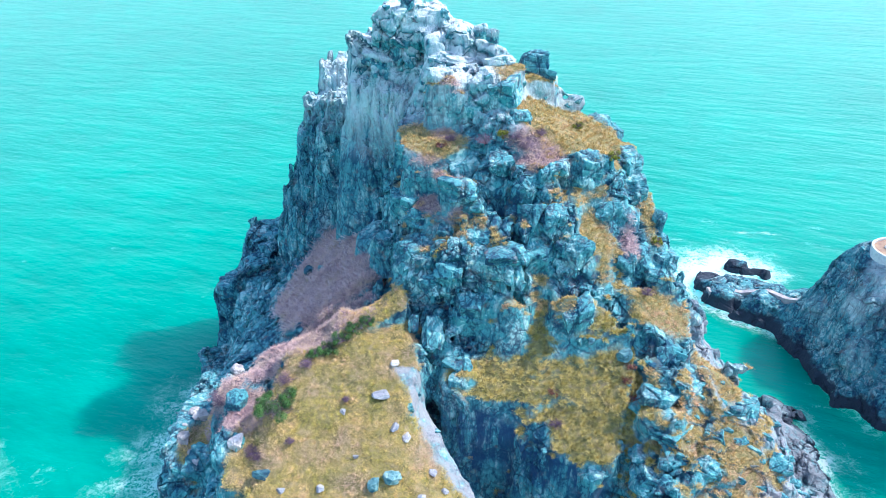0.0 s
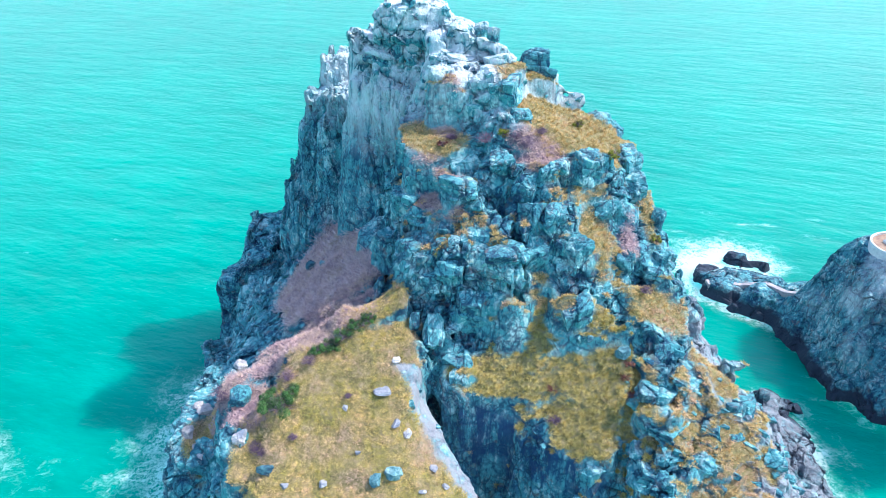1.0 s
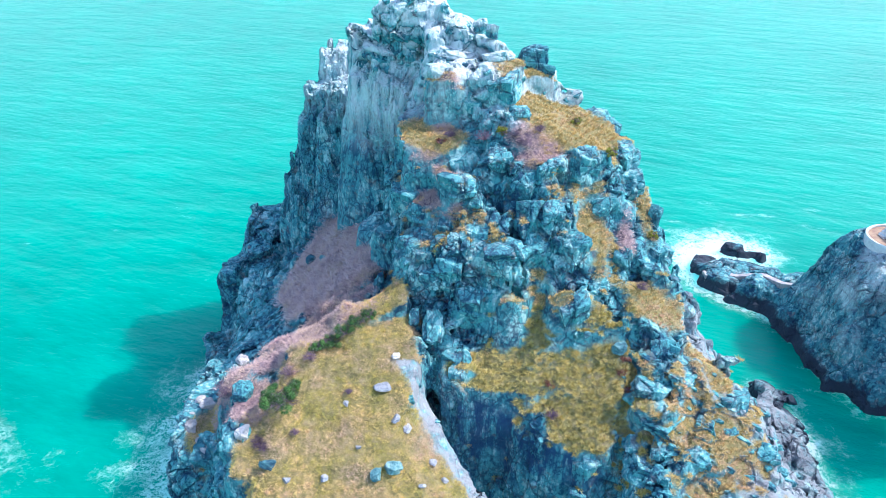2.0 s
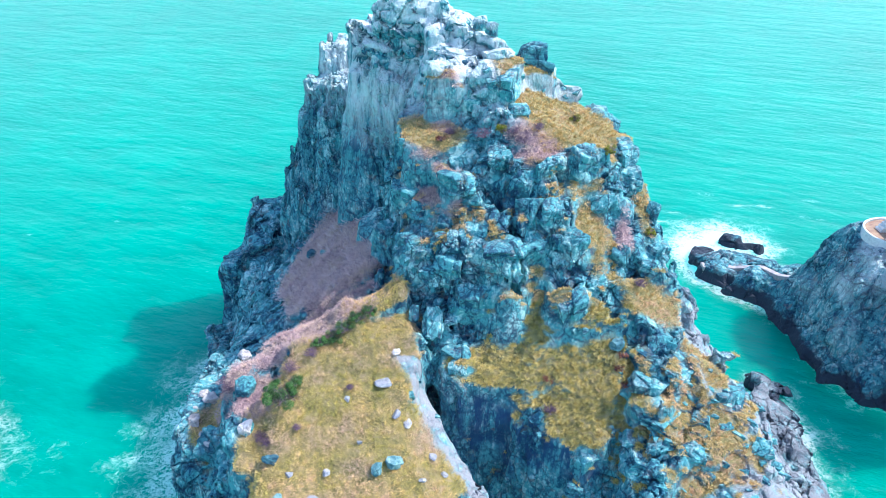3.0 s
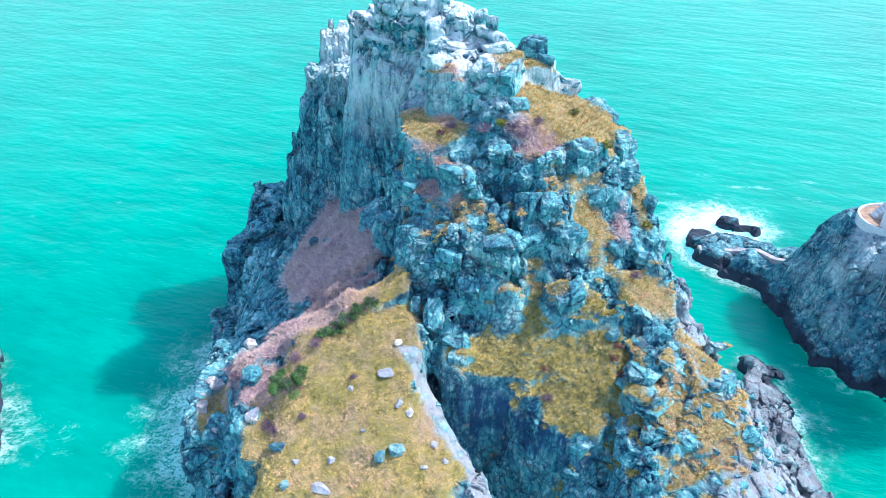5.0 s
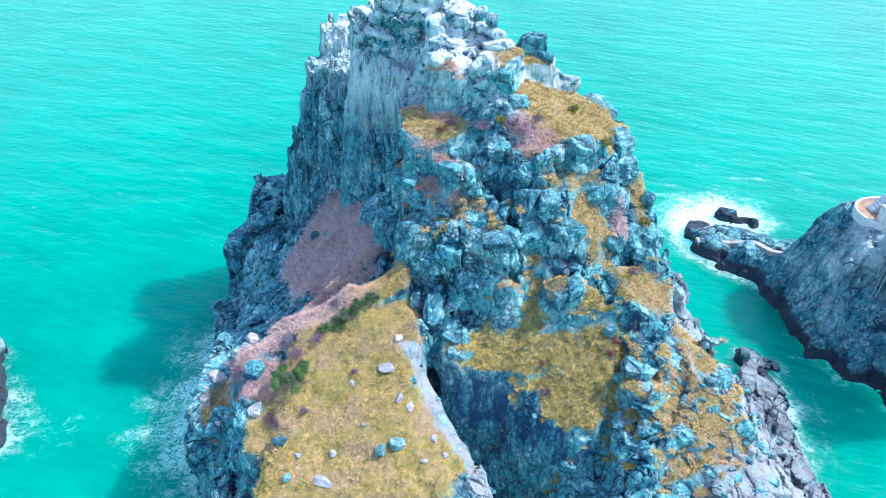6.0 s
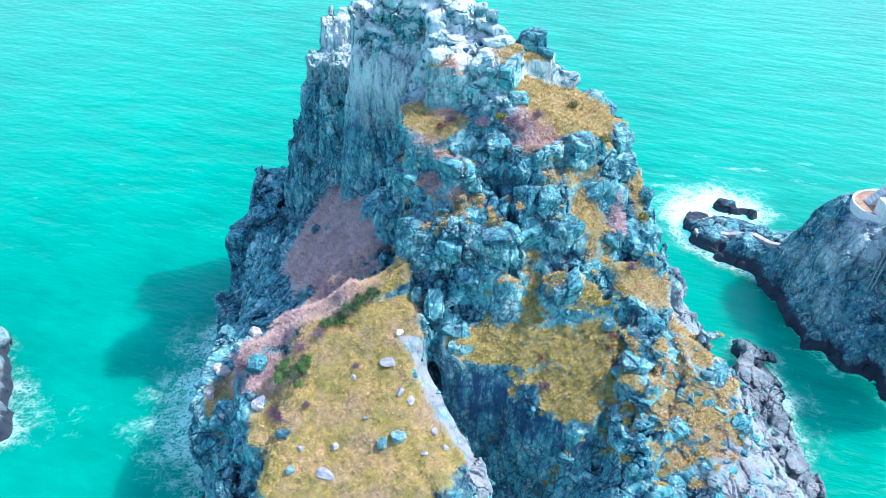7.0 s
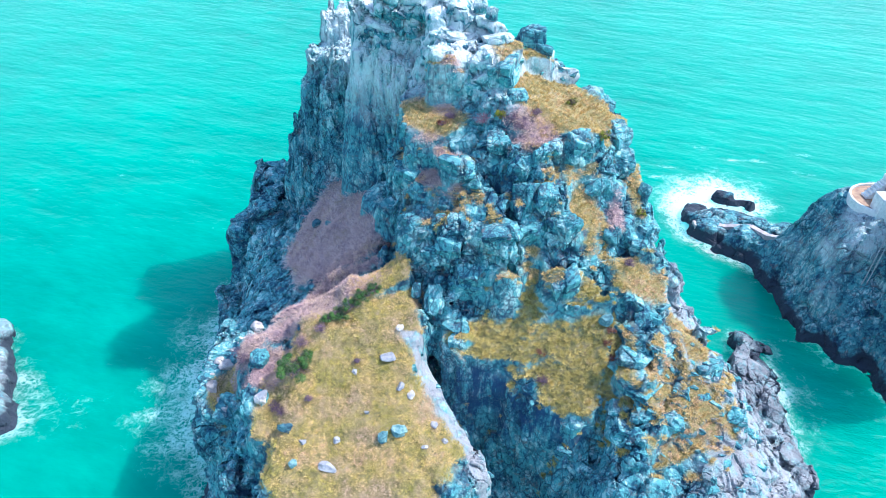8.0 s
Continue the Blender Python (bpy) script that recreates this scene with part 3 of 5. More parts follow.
# dark slot between the two buttresses
crag(6.8, 78.0, 53, 0.8, 2.8, yaw=25, draft=0.0, carve=True, floor=42)
crag(8.9, 74.0, 51, 0.9, 3.0, yaw=25, draft=0.0, carve=True, floor=36)
# grass slopes to the east
crag(20.4, 78.2, 44.8, 5.0, 6.4, su=-0.45, sv=0.85, draft=0.3, soft=1.5)
crag(25.6, 80.4, 44.0, 2.2, 5.0, su=-0.4, sv=0.7, draft=0.25)
crag(23.4, 80.4, 47.2, 1.6, 2.0, draft=0.1)
crag(26.0, 71.9, 36.4, 4.6, 3.6, yaw=-8, su=-0.45, sv=0.5, draft=0.08)
crag(31.6, 70.0, 30.6, 3.6, 4.4, su=-0.35, sv=0.3, draft=0.4)
crag(27.6, 76.0, 40.0, 1.6, 2.0, draft=0.2)
# bowl of tussock
crag(9.5, 69.4, 31.8, 9.0, 4.2, yaw=-3, sv=0.85, draft=0.06)
crag(15.8, 65.2, 28.4, 5.8, 5.4, yaw=-20, sv=0.85, draft=0.08)
crag(5.6, 67.6, 28.0, 6.2, 2.8, yaw=-14, sv=0.8, draft=0.02)
crag(17.6, 68.2, 32.4, 5.6, 2.4, yaw=-6, sv=0.95, draft=0.1, soft=1)
crag(12.0, 70.4, 34.6, 2.0, 3.2, sv=1.0, draft=0.1, soft=1)
crag(2.6, 67.6, 31.0, 1.5, 1.5, yaw=10, draft=0.05)
crag(-1.0, 71.8, 34.0, 2.6, 1.6, yaw=-25, draft=0.12)
crag(20.0, 61.0, 24.0, 3.0, 3.0, sv=0.8, draft=0.2)
crag(22.2, 63.6, 27.6, 2.6, 4.4, sv=0.72, draft=0.12, soft=1)
# broken ridge to the south-east
crag(31, 59.8, 27.2, 7.6, 8.2, su=-0.22, sv=0.62, draft=0.4, soft=1.5)
crag(38.5, 66, 18, 4, 9, su=-0.9, sv=0.1, draft=0.45, lean=(0.3, 0), soft=1.5)
crag(48, 71, 5, 3, 8, yaw=25, su=-0.5, draft=0.4, soft=1.2)
crag(57.6, 88, 2.8, 1.6, 6.5, yaw=-10, su=-0.4, sv=-0.08, draft=0.15)
crag(56.6, 77.5, 3.8, 1.9, 7, yaw=-5, su=-0.45, draft=0.15)
crag(53.4, 82, 4.2, 1.5, 8, yaw=-12, su=-0.4, draft=0.2)
crag(54.6, 67.5, 4.6, 2.2, 5.5, yaw=8, su=-0.4, draft=0.2)
crag(50.6, 76, 4.4, 1.5, 7, yaw=-4, su=-0.5, draft=0.3)
crag(59.0, 95.2, 1.7, 3.4, 1.2, yaw=-32, draft=0.3, soft=1.0)
crag(26.4, 65.0, 31.4, 2.2, 1.7, yaw=-8, draft=0.1)
crag(24.6, 61.4, 29.6, 2.2, 1.5, yaw=-15, draft=0.12)
crag(25.0, 57.8, 26.6, 2.6, 1.6, yaw=-12, draft=0.12)
crag(24.4, 56.4, 21.8, 2.4, 1.6, yaw=-8, draft=0.1)
# near grassy shoulder
crag(-11.5, 59, 28.4, 8.6, 10.5, sv=0.55, draft=0.3, soft=1.5)
crag(-2.7, 59.4, 26.5, 11, 3.6, yaw=-57, su=-0.46, sv=-0.25, draft=0.03)
crag(-7.8, 67.6, 33.0, 4.8, 2.6, sv=0.6, draft=0.1, soft=1)
crag(-8.5, 70.4, 34.5, 5, 3.2, sv=0.65, draft=0.12, soft=1)
crag(-15.2, 71.1, 32.8, 11, 2.3, yaw=12, su=0.44, sv=0.05, draft=0.35)
crag(-21.5, 62.5, 27.6, 3.6, 6.4, sv=0.35, su=0.15, draft=0.12)
crag(-31.0, 70.6, 20.6, 3.8, 8.6, yaw=6, su=0.05, draft=0.10)
crag(-33.4, 80.4, 18.4, 1.8, 3.5, yaw=5, draft=0.12)
crag(-24.6, 66.0, 26.2, 1.4, 2.4, yaw=8, draft=0.04)
crag(-22.4, 57.8, 24.6, 3.0, 3.0, draft=0.12)
# dry slope and the western rocks
crag(-19.5, 91.5, 29.0, 11.5, 14.5, su=0.82, sv=0.06, draft=0.3, soft=1.5)
crag(-34.8, 121.6, 22.9, 3.6, 2.2, yaw=-8, su=-0.08, sv=0.2, draft=0.10)
crag(-33.4, 118.4, 21.8, 2.4, 2.0, yaw=14, draft=0.10)
crag(-37.0, 118.4, 20.0, 2.0, 2.2, yaw=-6, draft=0.10)
crag(-34.0, 114.5, 20.2, 2.4, 3.0, yaw=12, sv=0.3, draft=0.12)
crag(-33.6, 111.5, 19.4, 2.6, 7.0, yaw=-6, draft=0.14)
crag(-39.2, 114.0, 17.4, 1.9, 5.0, yaw=-6, draft=0.12)
crag(-31.6, 100, 16.0, 2.6, 6.0, su=0.4, draft=0.2)
crag(-26.4, 117, 34.2, 2.0, 3.0, draft=0.12)
crag(31.2, 79, 33.6, 2.2, 3.0, su=-0.4, draft=0.3)
crag(27.2, 81.8, 42.6, 1.6, 2.4, su=-0.2, draft=0.15)
crag(-41.2, 101.0, 6.6, 1.6, 5.0, yaw=8, draft=0.15)
crag(41.6, 68.5, 44, 2.6, 4.2, draft=0.0, carve=True, floor=24)
verts, faces, norms = main.mesh(covered)
tint = grain(verts, 1.3, 21)
level = np.clip((norms[:, 2] - 0.30) * 3.2, 0, 1)
grass_at = np.clip(np.maximum(ovals(verts, GRASS) * 0.8 + 0.25, ovals(verts, SPARSE) * 0.35 - 0.5 + 1.7 * tint), 0, 1) * level
dry_at = np.clip(ovals(verts, DRY) * 0.8 + 0.3, 0, 1) * np.clip((norms[:, 2] - 0.15) * 3, 0, 1)
dry_at *= np.where((verts[:, 1] > 76) & (verts[:, 0] < -8), np.clip((37 - verts[:, 2]) / 2, 0, 1), 1)
white_at = np.clip((verts[:, 2] - 54 - 3 * grain(verts, 5, 22)) / 6, 0, 1) * np.clip(norms[:, 2] * 1.3 + 0.45, 0, 1)
white_at = np.maximum(white_at, 0.8 * flutes(verts) * np.clip((verts[:, 2] - 46) / 8, 0, 1))
rim = verts[:, 0] + 3.5 - 0.72 * (62 - verts[:, 1]) + 0.7 * grain(verts, 1.6, 28)
# lilac-grey tone, growing over the south-east flank and along the shoulder's rim
grey_tone_at = np.clip((verts[:, 0] - 29 - 3 * grain(verts, 4, 23)) / 6, 0, 1) * np.clip((verts[:, 2] - 1.5) / 2, 0, 1)
grey_tone_at = np.maximum(grey_tone_at, np.clip((rim + 0.6) / 0.8, 0, 1) * np.clip((5 - rim) / 1, 0, 1) * (verts[:, 1] < 66) * (verts[:, 2] > 16))
wet_at = 0.45 * np.clip((verts[:, 0] - 46.5 - 1.5 * grain(verts, 3, 24)) / 2, 0, 1) * np.clip((8 - verts[:, 2]) / 3, 0, 1) * np.clip(0.8 + 0.9 * grain(verts, 1.6, 25), 0, 1)
x, y, z = verts.T
# dark streaks: strong on the wall above the cleft, faint on the western wall
dark_streak_at = np.clip((x + 1) / 2, 0, 1) * np.clip((20 - x) / 2, 0, 1) * np.clip((y - 54) / 2, 0, 1) * np.clip((69 - y) / 2, 0, 1) * np.clip((28.5 - 0.25 * x - z) / 2, 0, 1)
dark_streak_at = dark_streak_at * np.clip((z - 15 + 4 * grain(verts, 3, 26)) / 5, 0, 1) * (norms[:, 2] < 0.5)
west_streak = flutes(verts) * (y > 85) * np.clip((52 - z + 3 * grain(verts, 4, 27)) / 6, 0, 1) * np.clip((z - 24) / 4, 0, 1)
dark_streak_at = np.maximum(dark_streak_at, 0.12 * west_streak * (norms[:, 2] < 0.6))
islet = tagged(new("sea_rock"), "steep blue-grey rock islet with dry grass rising from the sea", "islet")
grass_at *= np.where((verts[:, 1] < 66) & (verts[:, 0] < 7) & (verts[:, 2] > 15) & (rim < 6), np.clip(0.6 - rim * 0.8, 0, 1), 1)
body = new("rock_body", mesh_from("rock_body", verts, faces, ROCK, (("grass", grass_at), ("dry", dry_at), ("white", white_at), ("grey_tone", grey_tone_at), ("wet", wet_at), ("dark_streak", dark_streak_at), ("seam", main.seam * (1 - np.maximum(grass_at, dry_at))))))
body.parent = islet

# ---- the lighthouse islet beyond the channel ----
second = Mass((52, 78, -3), (122, 156, 30), 0.6)
crag = second.crag
crag(95, 110.4, 23.3, 16.2, 6.4, draft=0.24, soft=2.5)
# unseen hill, added so that its shadow falls over the channel
crag(103, 88, 44, 15, 14, draft=0.22, soft=2)
crag(80.6, 112.6, 22.9, 2.6, 4.4, draft=0.26, soft=2.5)
crag(83.0, 110.5, 23.1, 6.2, 6.2, draft=0.34, soft=1.2)
crag(93, 102.5, 15.0, 14, 6, sv=0.7, draft=0.4, soft=2.5)
crag(94, 95, 6, 15, 5, sv=0.6, draft=0.35, soft=2)
crag(75.8, 119.8, 7.6, 3.2, 3.2, yaw=-20, draft=0.4, soft=1.5)
crag(70.6, 125.6, 5.2, 5.0, 3.0, yaw=-38, draft=0.5, soft=1.2)
crag(66.0, 130.6, 2.9, 4.2, 2.4, yaw=-38, draft=0.5)
crag(63.5, 133.5, 2.8, 3.6, 4.0, yaw=-35, draft=0.3)
crag(62, 140.0, 1.8, 2.6, 4.0, yaw=-20, draft=0.3)
crag(70.5, 135.5, 3.2, 5.5, 2.6, yaw=-30, draft=0.3)
crag(78, 131, 3.0, 5, 2.2, yaw=-25, draft=0.3)
crag(70.5, 146.5, 1.9, 2.0, 1.2, yaw=-20, draft=0.3)
crag(75.0, 144.0, 1.3, 1.6, 0.9, yaw=-30, draft=0.3)
v2, f2, n2 = second.mesh(bare, 0.75, fine=True)
zero = np.zeros(len(v2))
lighthouse_islet = tagged(new("lighthouse_rock"), "rounded dark rock islet with a low reef in surf", "islet")
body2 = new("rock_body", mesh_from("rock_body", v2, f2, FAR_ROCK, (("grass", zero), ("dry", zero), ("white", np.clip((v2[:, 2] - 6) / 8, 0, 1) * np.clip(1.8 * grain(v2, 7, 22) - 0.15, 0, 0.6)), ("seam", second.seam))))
body2.parent = lighthouse_islet

# ---- the low islet to the west ----
third = Mass((-112, 58, -3), (-64, 112, 12), 0.6)
third.crag(-86.0, 84, 4.2, 7.5, 13, yaw=27, draft=0.35, soft=1.5)
third.crag(-77.8, 79.5, 3.4, 2.2, 3.0, yaw=27, draft=0.2)
third.crag(-81.4, 88, 3.8, 2.2, 2.6, yaw=20, draft=0.2)
v3, f3, n3 = third.mesh(bare, 0.7, fine=False)
zero = np.zeros(len(v3))
low_islet = tagged(new("low_rock"), "low grey and pinkish rock islet in surf", "islet")
body3 = new("rock_body", mesh_from("rock_body", v3, f3, FAR_ROCK, (("grass", zero), ("dry", zero), ("white", zero + 0.1), ("grey_tone", np.clip(0.6 + 0.6 * grain(v3, 4, 23), 0, 1)), ("seam", third.seam))))
body3.parent = low_islet

# ---- the sea: one sheet to the horizon ----
far = [200, 260, 360, 520, 800, 1300, 2200, 4200]
xs = np.array([-v for v in far[::-1]] + list(np.arange(-160, 161, 1.0)) + far)
ys = np.array([-v for v in far[::-1]] + list(np.arange(-150, 40, 10.0)) + list(np.arange(40, 200, 1.0)) + [v + 20 for v in far])
gx, gy = np.meshgrid(xs, ys, indexing="ij")
land = np.zeros(gx.shape, bool)
for mass in (main, second, third):
    level_k = int(round((0.2 - mass.low[2]) / mass.step))
    i = np.round((gx - mass.low[0]) / mass.step).astype(int)
    j = np.round((gy - mass.low[1]) / mass.step).astype(int)
    ok = (i >= 0) & (j >= 0) & (i < mass.field.shape[0]) & (j < mass.field.shape[1])
    land[ok] |= mass.field[i[ok], j[ok], level_k] < 0
shore = np.where(land, 0.0, 40.0)
for _ in range(26):
    for axis in (0, 1):
        for way in (1, -1):
            shore = np.minimum(shore, np.roll(shore, way, axis) + 1)


def surf(x, y, r, amount):
    return amount * np.exp(-((gx - x) ** 2 + (gy - y) ** 2) / (r * r))


force = 0.16 + surf(-44, 84, 26, 0.45) + surf(-48, 125, 9, 0.3) + surf(64, 146, 14, 0.29) + surf(75, 148, 15, 0.30) + surf(60, 133, 8, 0.4) + surf(62, 82, 17, 0.34) + surf(68, 124, 6, 0.5) + surf(-76, 82, 16, 0.16)
width = 2.2 + surf(-74, 82, 14, 1.5) + surf(66, 148, 22, 11.0) + surf(-43, 84, 22, 12.0) + surf(61, 82, 17, 4)
foam = np.clip(force * 1.5 * np.exp(-shore / width), 0, 1)
foam = foam + surf(63, 152, 9, 0.2) + surf(78, 156, 10, 0.2) + surf(58, 146, 6, 0.25)
for x, y, r in ((-83.5, 158, 2.2), (-104, 151, 1.8), (-67.4, 165.5, 2.5), (-72, 170.5, 1.8), (80, 167, 2.2), (86, 166.6, 2.6), (73, 174, 2.6), (100, 170, 3.0), (56, 158, 2.0), (62, 163, 2.4), (96, 160, 2.6), (-50, 133, 3)):
    foam = foam + 0.45 * np.exp(-((gx - x) / (1.5 * r)) ** 2 - ((gy - y + 0.25 * (gx - x)) / (0.42 * r)) ** 2)
foam = np.clip(np.where(gx < 0, np.minimum(foam, 0.58), foam), 0, 1)
ids = np.arange(gx.size).reshape(gx.shape)
quads = np.stack([ids[:-1, :-1], ids[1:, :-1], ids[1:, 1:], ids[:-1, 1:]], -1).reshape(-1, 4)
sheet = np.stack([gx, gy, np.zeros_like(gx)], -1).reshape(-1, 3)
water = tagged(new("water", mesh_from("water", sheet, quads, WATER, (("foam", foam.reshape(-1)),), True)), "turquoise sea with light chop and white surf round the rocks", "sea", kind="structure")


# ---- heights of the ground, to stand things on ----
class Ground:
    def __init__(self, verts, cell=0.5):
        self.cell = cell
        self.low = verts[:, :2].min(0)
        ij = ((verts[:, :2] - self.low) / cell).astype(int)
        self.top = np.full(ij.max(0) + 1, -5.0)
        np.maximum.at(self.top, (ij[:, 0], ij[:, 1]), verts[:, 2])

    def __call__(self, x, y):
        i, j = ((np.array((x, y)) - self.low) / self.cell).astype(int)
        return float(np.median(self.top[i - 1:i + 2, j - 1:j + 2]))


ground = Ground(verts)
ground2 = Ground(v2, 0.8)


def part(name, bm, material, parent, label=""):
    me = bpy.data.meshes.new(name)
    bm.to_mesh(me)
    bm.free()
    me.materials.append(material)
    ob = new(name, me)
    ob.parent = parent
    return tagged(ob, label)


def stone_bm(seed, flat=1.0, cuts=9, rough=0.05, levels=3):
    """A weathered, flat-sided stone about 1 m across."""
    r = random.Random(seed)
    bm = bmesh.new()
    bmesh.ops.create_icosphere(bm, subdivisions=levels, radius=0.62)
    planes = []
    for _ in range(cuts):
        n = Vector((r.gauss(0, 1), r.gauss(0, 1), r.gauss(0, 0.8))).normalized()
        planes.append((n, r.uniform(0.30, 0.46)))
    for v in bm.verts:
        for n, d in planes:
            over = v.co.dot(n) - d
            if over > 0:
                v.co -= n * over
        way = v.co.normalized()
        layer = abs((v.co.z * 3.7 + 0.5 * noise.noise(v.co * 1.7) + seed) % 1.0 - 0.5)
        v.co += way * (rough * noise.noise(v.co * 3.1 + Vector((seed, 0, 0))) + 0.4 * rough * noise.noise(v.co * 9 + Vector((seed, 5, 0))) - 0.03 * max(0, 1 - layer / 0.1))
        v.co.z *= flat
    return bm


def shared(name, bm, material):
    me = bpy.data.meshes.new(name)
    bm.to_mesh(me)
    bm.free()
    me.materials.append(material)
    return me


# ---- broken rock: angular, layered blocks ----
def angular(seed, material, chamfers=7, layers=5, round_off=0.10, white=0.0, n=19):
    """A block about 1 m across: box-like, with chamfered corners, bedding steps and a few open joints."""
    g = np.random.default_rng(seed)
    u = np.linspace(-1, 1, n + 1)
    a, b = np.meshgrid(u, u, indexing="ij")
    a, b, one = a.reshape(-1), b.reshape(-1), np.ones((n + 1) ** 2)
    sides = [np.stack(q, 1) for q in ((one, a, b), (-one, b, a), (b, one, a), (a, -one, b), (a, b, one), (b, a, -one))]
    ids = np.arange((n + 1) ** 2).reshape(n + 1, n + 1)
    quad = np.stack([ids[:-1, :-1], ids[1:, :-1], ids[1:, 1:], ids[:-1, 1:]], -1).reshape(-1, 4)
    points = np.concatenate(sides)
    quads = np.concatenate([quad + k * (n + 1) ** 2 for k in range(6)])
    _, first, back = np.unique(np.round(points * 1000).astype(int), axis=0, return_index=True, return_inverse=True)
    points, quads = points[first], back.reshape(-1)[quads]
    way = points / np.linalg.norm(points, axis=1)[:, None]
    reach = np.full(len(way), 9.0)
    planes = [np.eye(3)[k] * s for k in range(3) for s in (1, -1)]
    planes = [(p + g.normal(0, 0.16, 3), g.uniform(0.40, 0.5)) for p in planes] + [(g.choice((-1, 1), 3) * g.uniform(0.3, 1, 3), g.uniform(0.46, 0.58)) for _ in range(chamfers)]
    for normal, d in planes:
        normal = normal / np.linalg.norm(normal)
        c = way @ normal
        reach = np.where(c > 0.05, np.minimum(reach, d / np.maximum(c, 0.05)), reach)
    reach = reach * (1 - round_off) + round_off * 0.5
    p = way * reach[:, None]
    q = p.astype(np.float32) + np.float32(seed)
    bed = (p[:, 2] + 0.18 * p[:, 0] + 0.05 * grain(q, 0.4, 3)) * layers + g.uniform(0, 1)
    step = np.floor(bed).astype(int)
    inset = g.uniform(0, 0.10, 64)[step % 64] + 0.05 * np.clip(1 - (bed - step) / 0.14, 0, 1)
    for _ in range(2):
        normal = np.append(g.normal(0, 1, 2), g.normal(0, 0.25))
        d = p @ (normal / np.linalg.norm(normal)) - g.uniform(-0.2, 0.2)
        inset = inset + 0.07 * (d > 0) * g.uniform(0.2, 1) + 0.07 * np.clip(1 - np.abs(d) / 0.035, 0, 1)
    p = p - way * (inset * (1 - 0.5 * np.abs(way[:, 2])))[:, None] + way * (0.045 * grain(q, 0.24, 1) + 0.022 * grain(q, 0.1, 2))[:, None]
    # recessed steps and joints carry painted shade too
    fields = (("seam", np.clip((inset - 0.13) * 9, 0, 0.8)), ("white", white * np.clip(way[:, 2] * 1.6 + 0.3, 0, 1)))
    return mesh_from("crag", p, quads, material, fields)


# ---- loose stones on the shoulder, the slope and the bowl ----
def stone(x, y, w, d, h, yaw, material, label, group="", seed=1, tilt=(0, 0), lift=0.0, z=None):
    if max(w, d, h) > 2.5 and material is STONE:
        material = ROCK
    rugged = material in (ROCK, STONE, WHITE_STONE) and w > 1.1
    ob = new("boulder", angular(seed, material, 9, 4, 0.22) if rugged else shared("boulder", stone_bm(seed), material))
    at = (ground(x, y) if z is None else z) + h * (0.0 if material is PALE_STONE else 0.12) + lift
    ob.matrix_world = pose(x, y, at, tilt[0], tilt[1], yaw) @ Matrix.Diagonal((w, d, h, 1))
    return tagged(ob, label, "stone", group)


LILAC = "flat lilac-grey stone lying in the short dry grass"
SHOULDER = "stones on the grassy shoulder"
stone(-7.0, 62.5, 1.8, 2.0, 0.5, 20, PALE_STONE, "large flat lilac-grey slab lying in short dry grass", SHOULDER, 3)
stone(-5.4, 59.3, 1.0, 1.5, 0.7, 15, PALE_STONE, LILAC, SHOULDER, 4)
stone(-4.1, 58.9, 1.3, 1.2, 0.7, -20, PALE_STONE, LILAC, SHOULDER, 5)
stone(-5.5, 54.6, 2.0, 1.8, 1.3, 30, STONE, "teal-grey boulder half sunk in dry grass", SHOULDER, 6)
stone(-7.4, 53.7, 1.5, 1.9, 1.2, -12, STONE, "teal-grey boulder half sunk in dry grass", SHOULDER, 7)
stone(-1.1, 56.6, 0.9, 1.2, 0.7, 5, PALE_STONE, "small upright pale stone in dry grass", SHOULDER, 8)
stone(-19.6, 55.0, 2.1, 1.1, 0.9, -8, STONE, "low teal-grey boulder at the edge of the grass", SHOULDER, 9)
stone(-23.3, 59.2, 2.0, 1.6, 1.6, 12, WHITE_STONE, "bright white weathered boulder beside a bare shrub", SHOULDER, 10)
stone(-11.3, 61.3, 0.8, 1.3, 0.4, 8, PALE_STONE, "narrow lilac stone nearly hidden in grass", SHOULDER, 11)
stone(-14.1, 50.9, 2.6, 1.4, 1.0, -10, PALE_STONE, "long pale boulder lying in dry grass", SHOULDER, 12)
stone(-13.0, 53.7, 1.1, 0.9, 0.6, 35, PALE_STONE, LILAC, SHOULDER, 13)
stone(0.2, 54.7, 0.8, 0.7, 0.5, 0, PALE_STONE, LILAC, SHOULDER, 14)
stone(-5.6, 66.2, 1.3, 1.0, 0.6, 40, WHITE_STONE, "bleached stone on the rim above the cleft", SHOULDER, 15)
stone(-17.1, 53.4, 0.9, 0.8, 0.6, 0, PALE_STONE, LILAC, SHOULDER, 16)
stone(-18.0, 51.0, 1.2, 1.0, 0.9, 20, STONE, "teal-grey boulder half sunk in dry grass", SHOULDER, 17)
stone(-9.5, 56.5, 0.6, 0.5, 0.4, 0, PALE_STONE, LILAC, SHOULDER, 18)
stone(-2.2, 53.0, 0.8, 0.6, 0.5, 10, PALE_STONE, LILAC, SHOULDER, 19)
stone(-31.4, 70.2, 2.4, 1.8, 1.3, 25, WHITE_STONE, "whitened boulder on the outer ledge above the sea", "", 20)
stone(-32.6, 66.6, 1.8, 2.2, 1.0, 10, WHITE_STONE, "whitened boulder on the outer ledge above the sea", "", 21)
stone(-28.6, 74.0, 1.6, 1.4, 1.0, 0, WHITE_STONE, "whitened boulder on the outer ledge above the sea", "", 22)
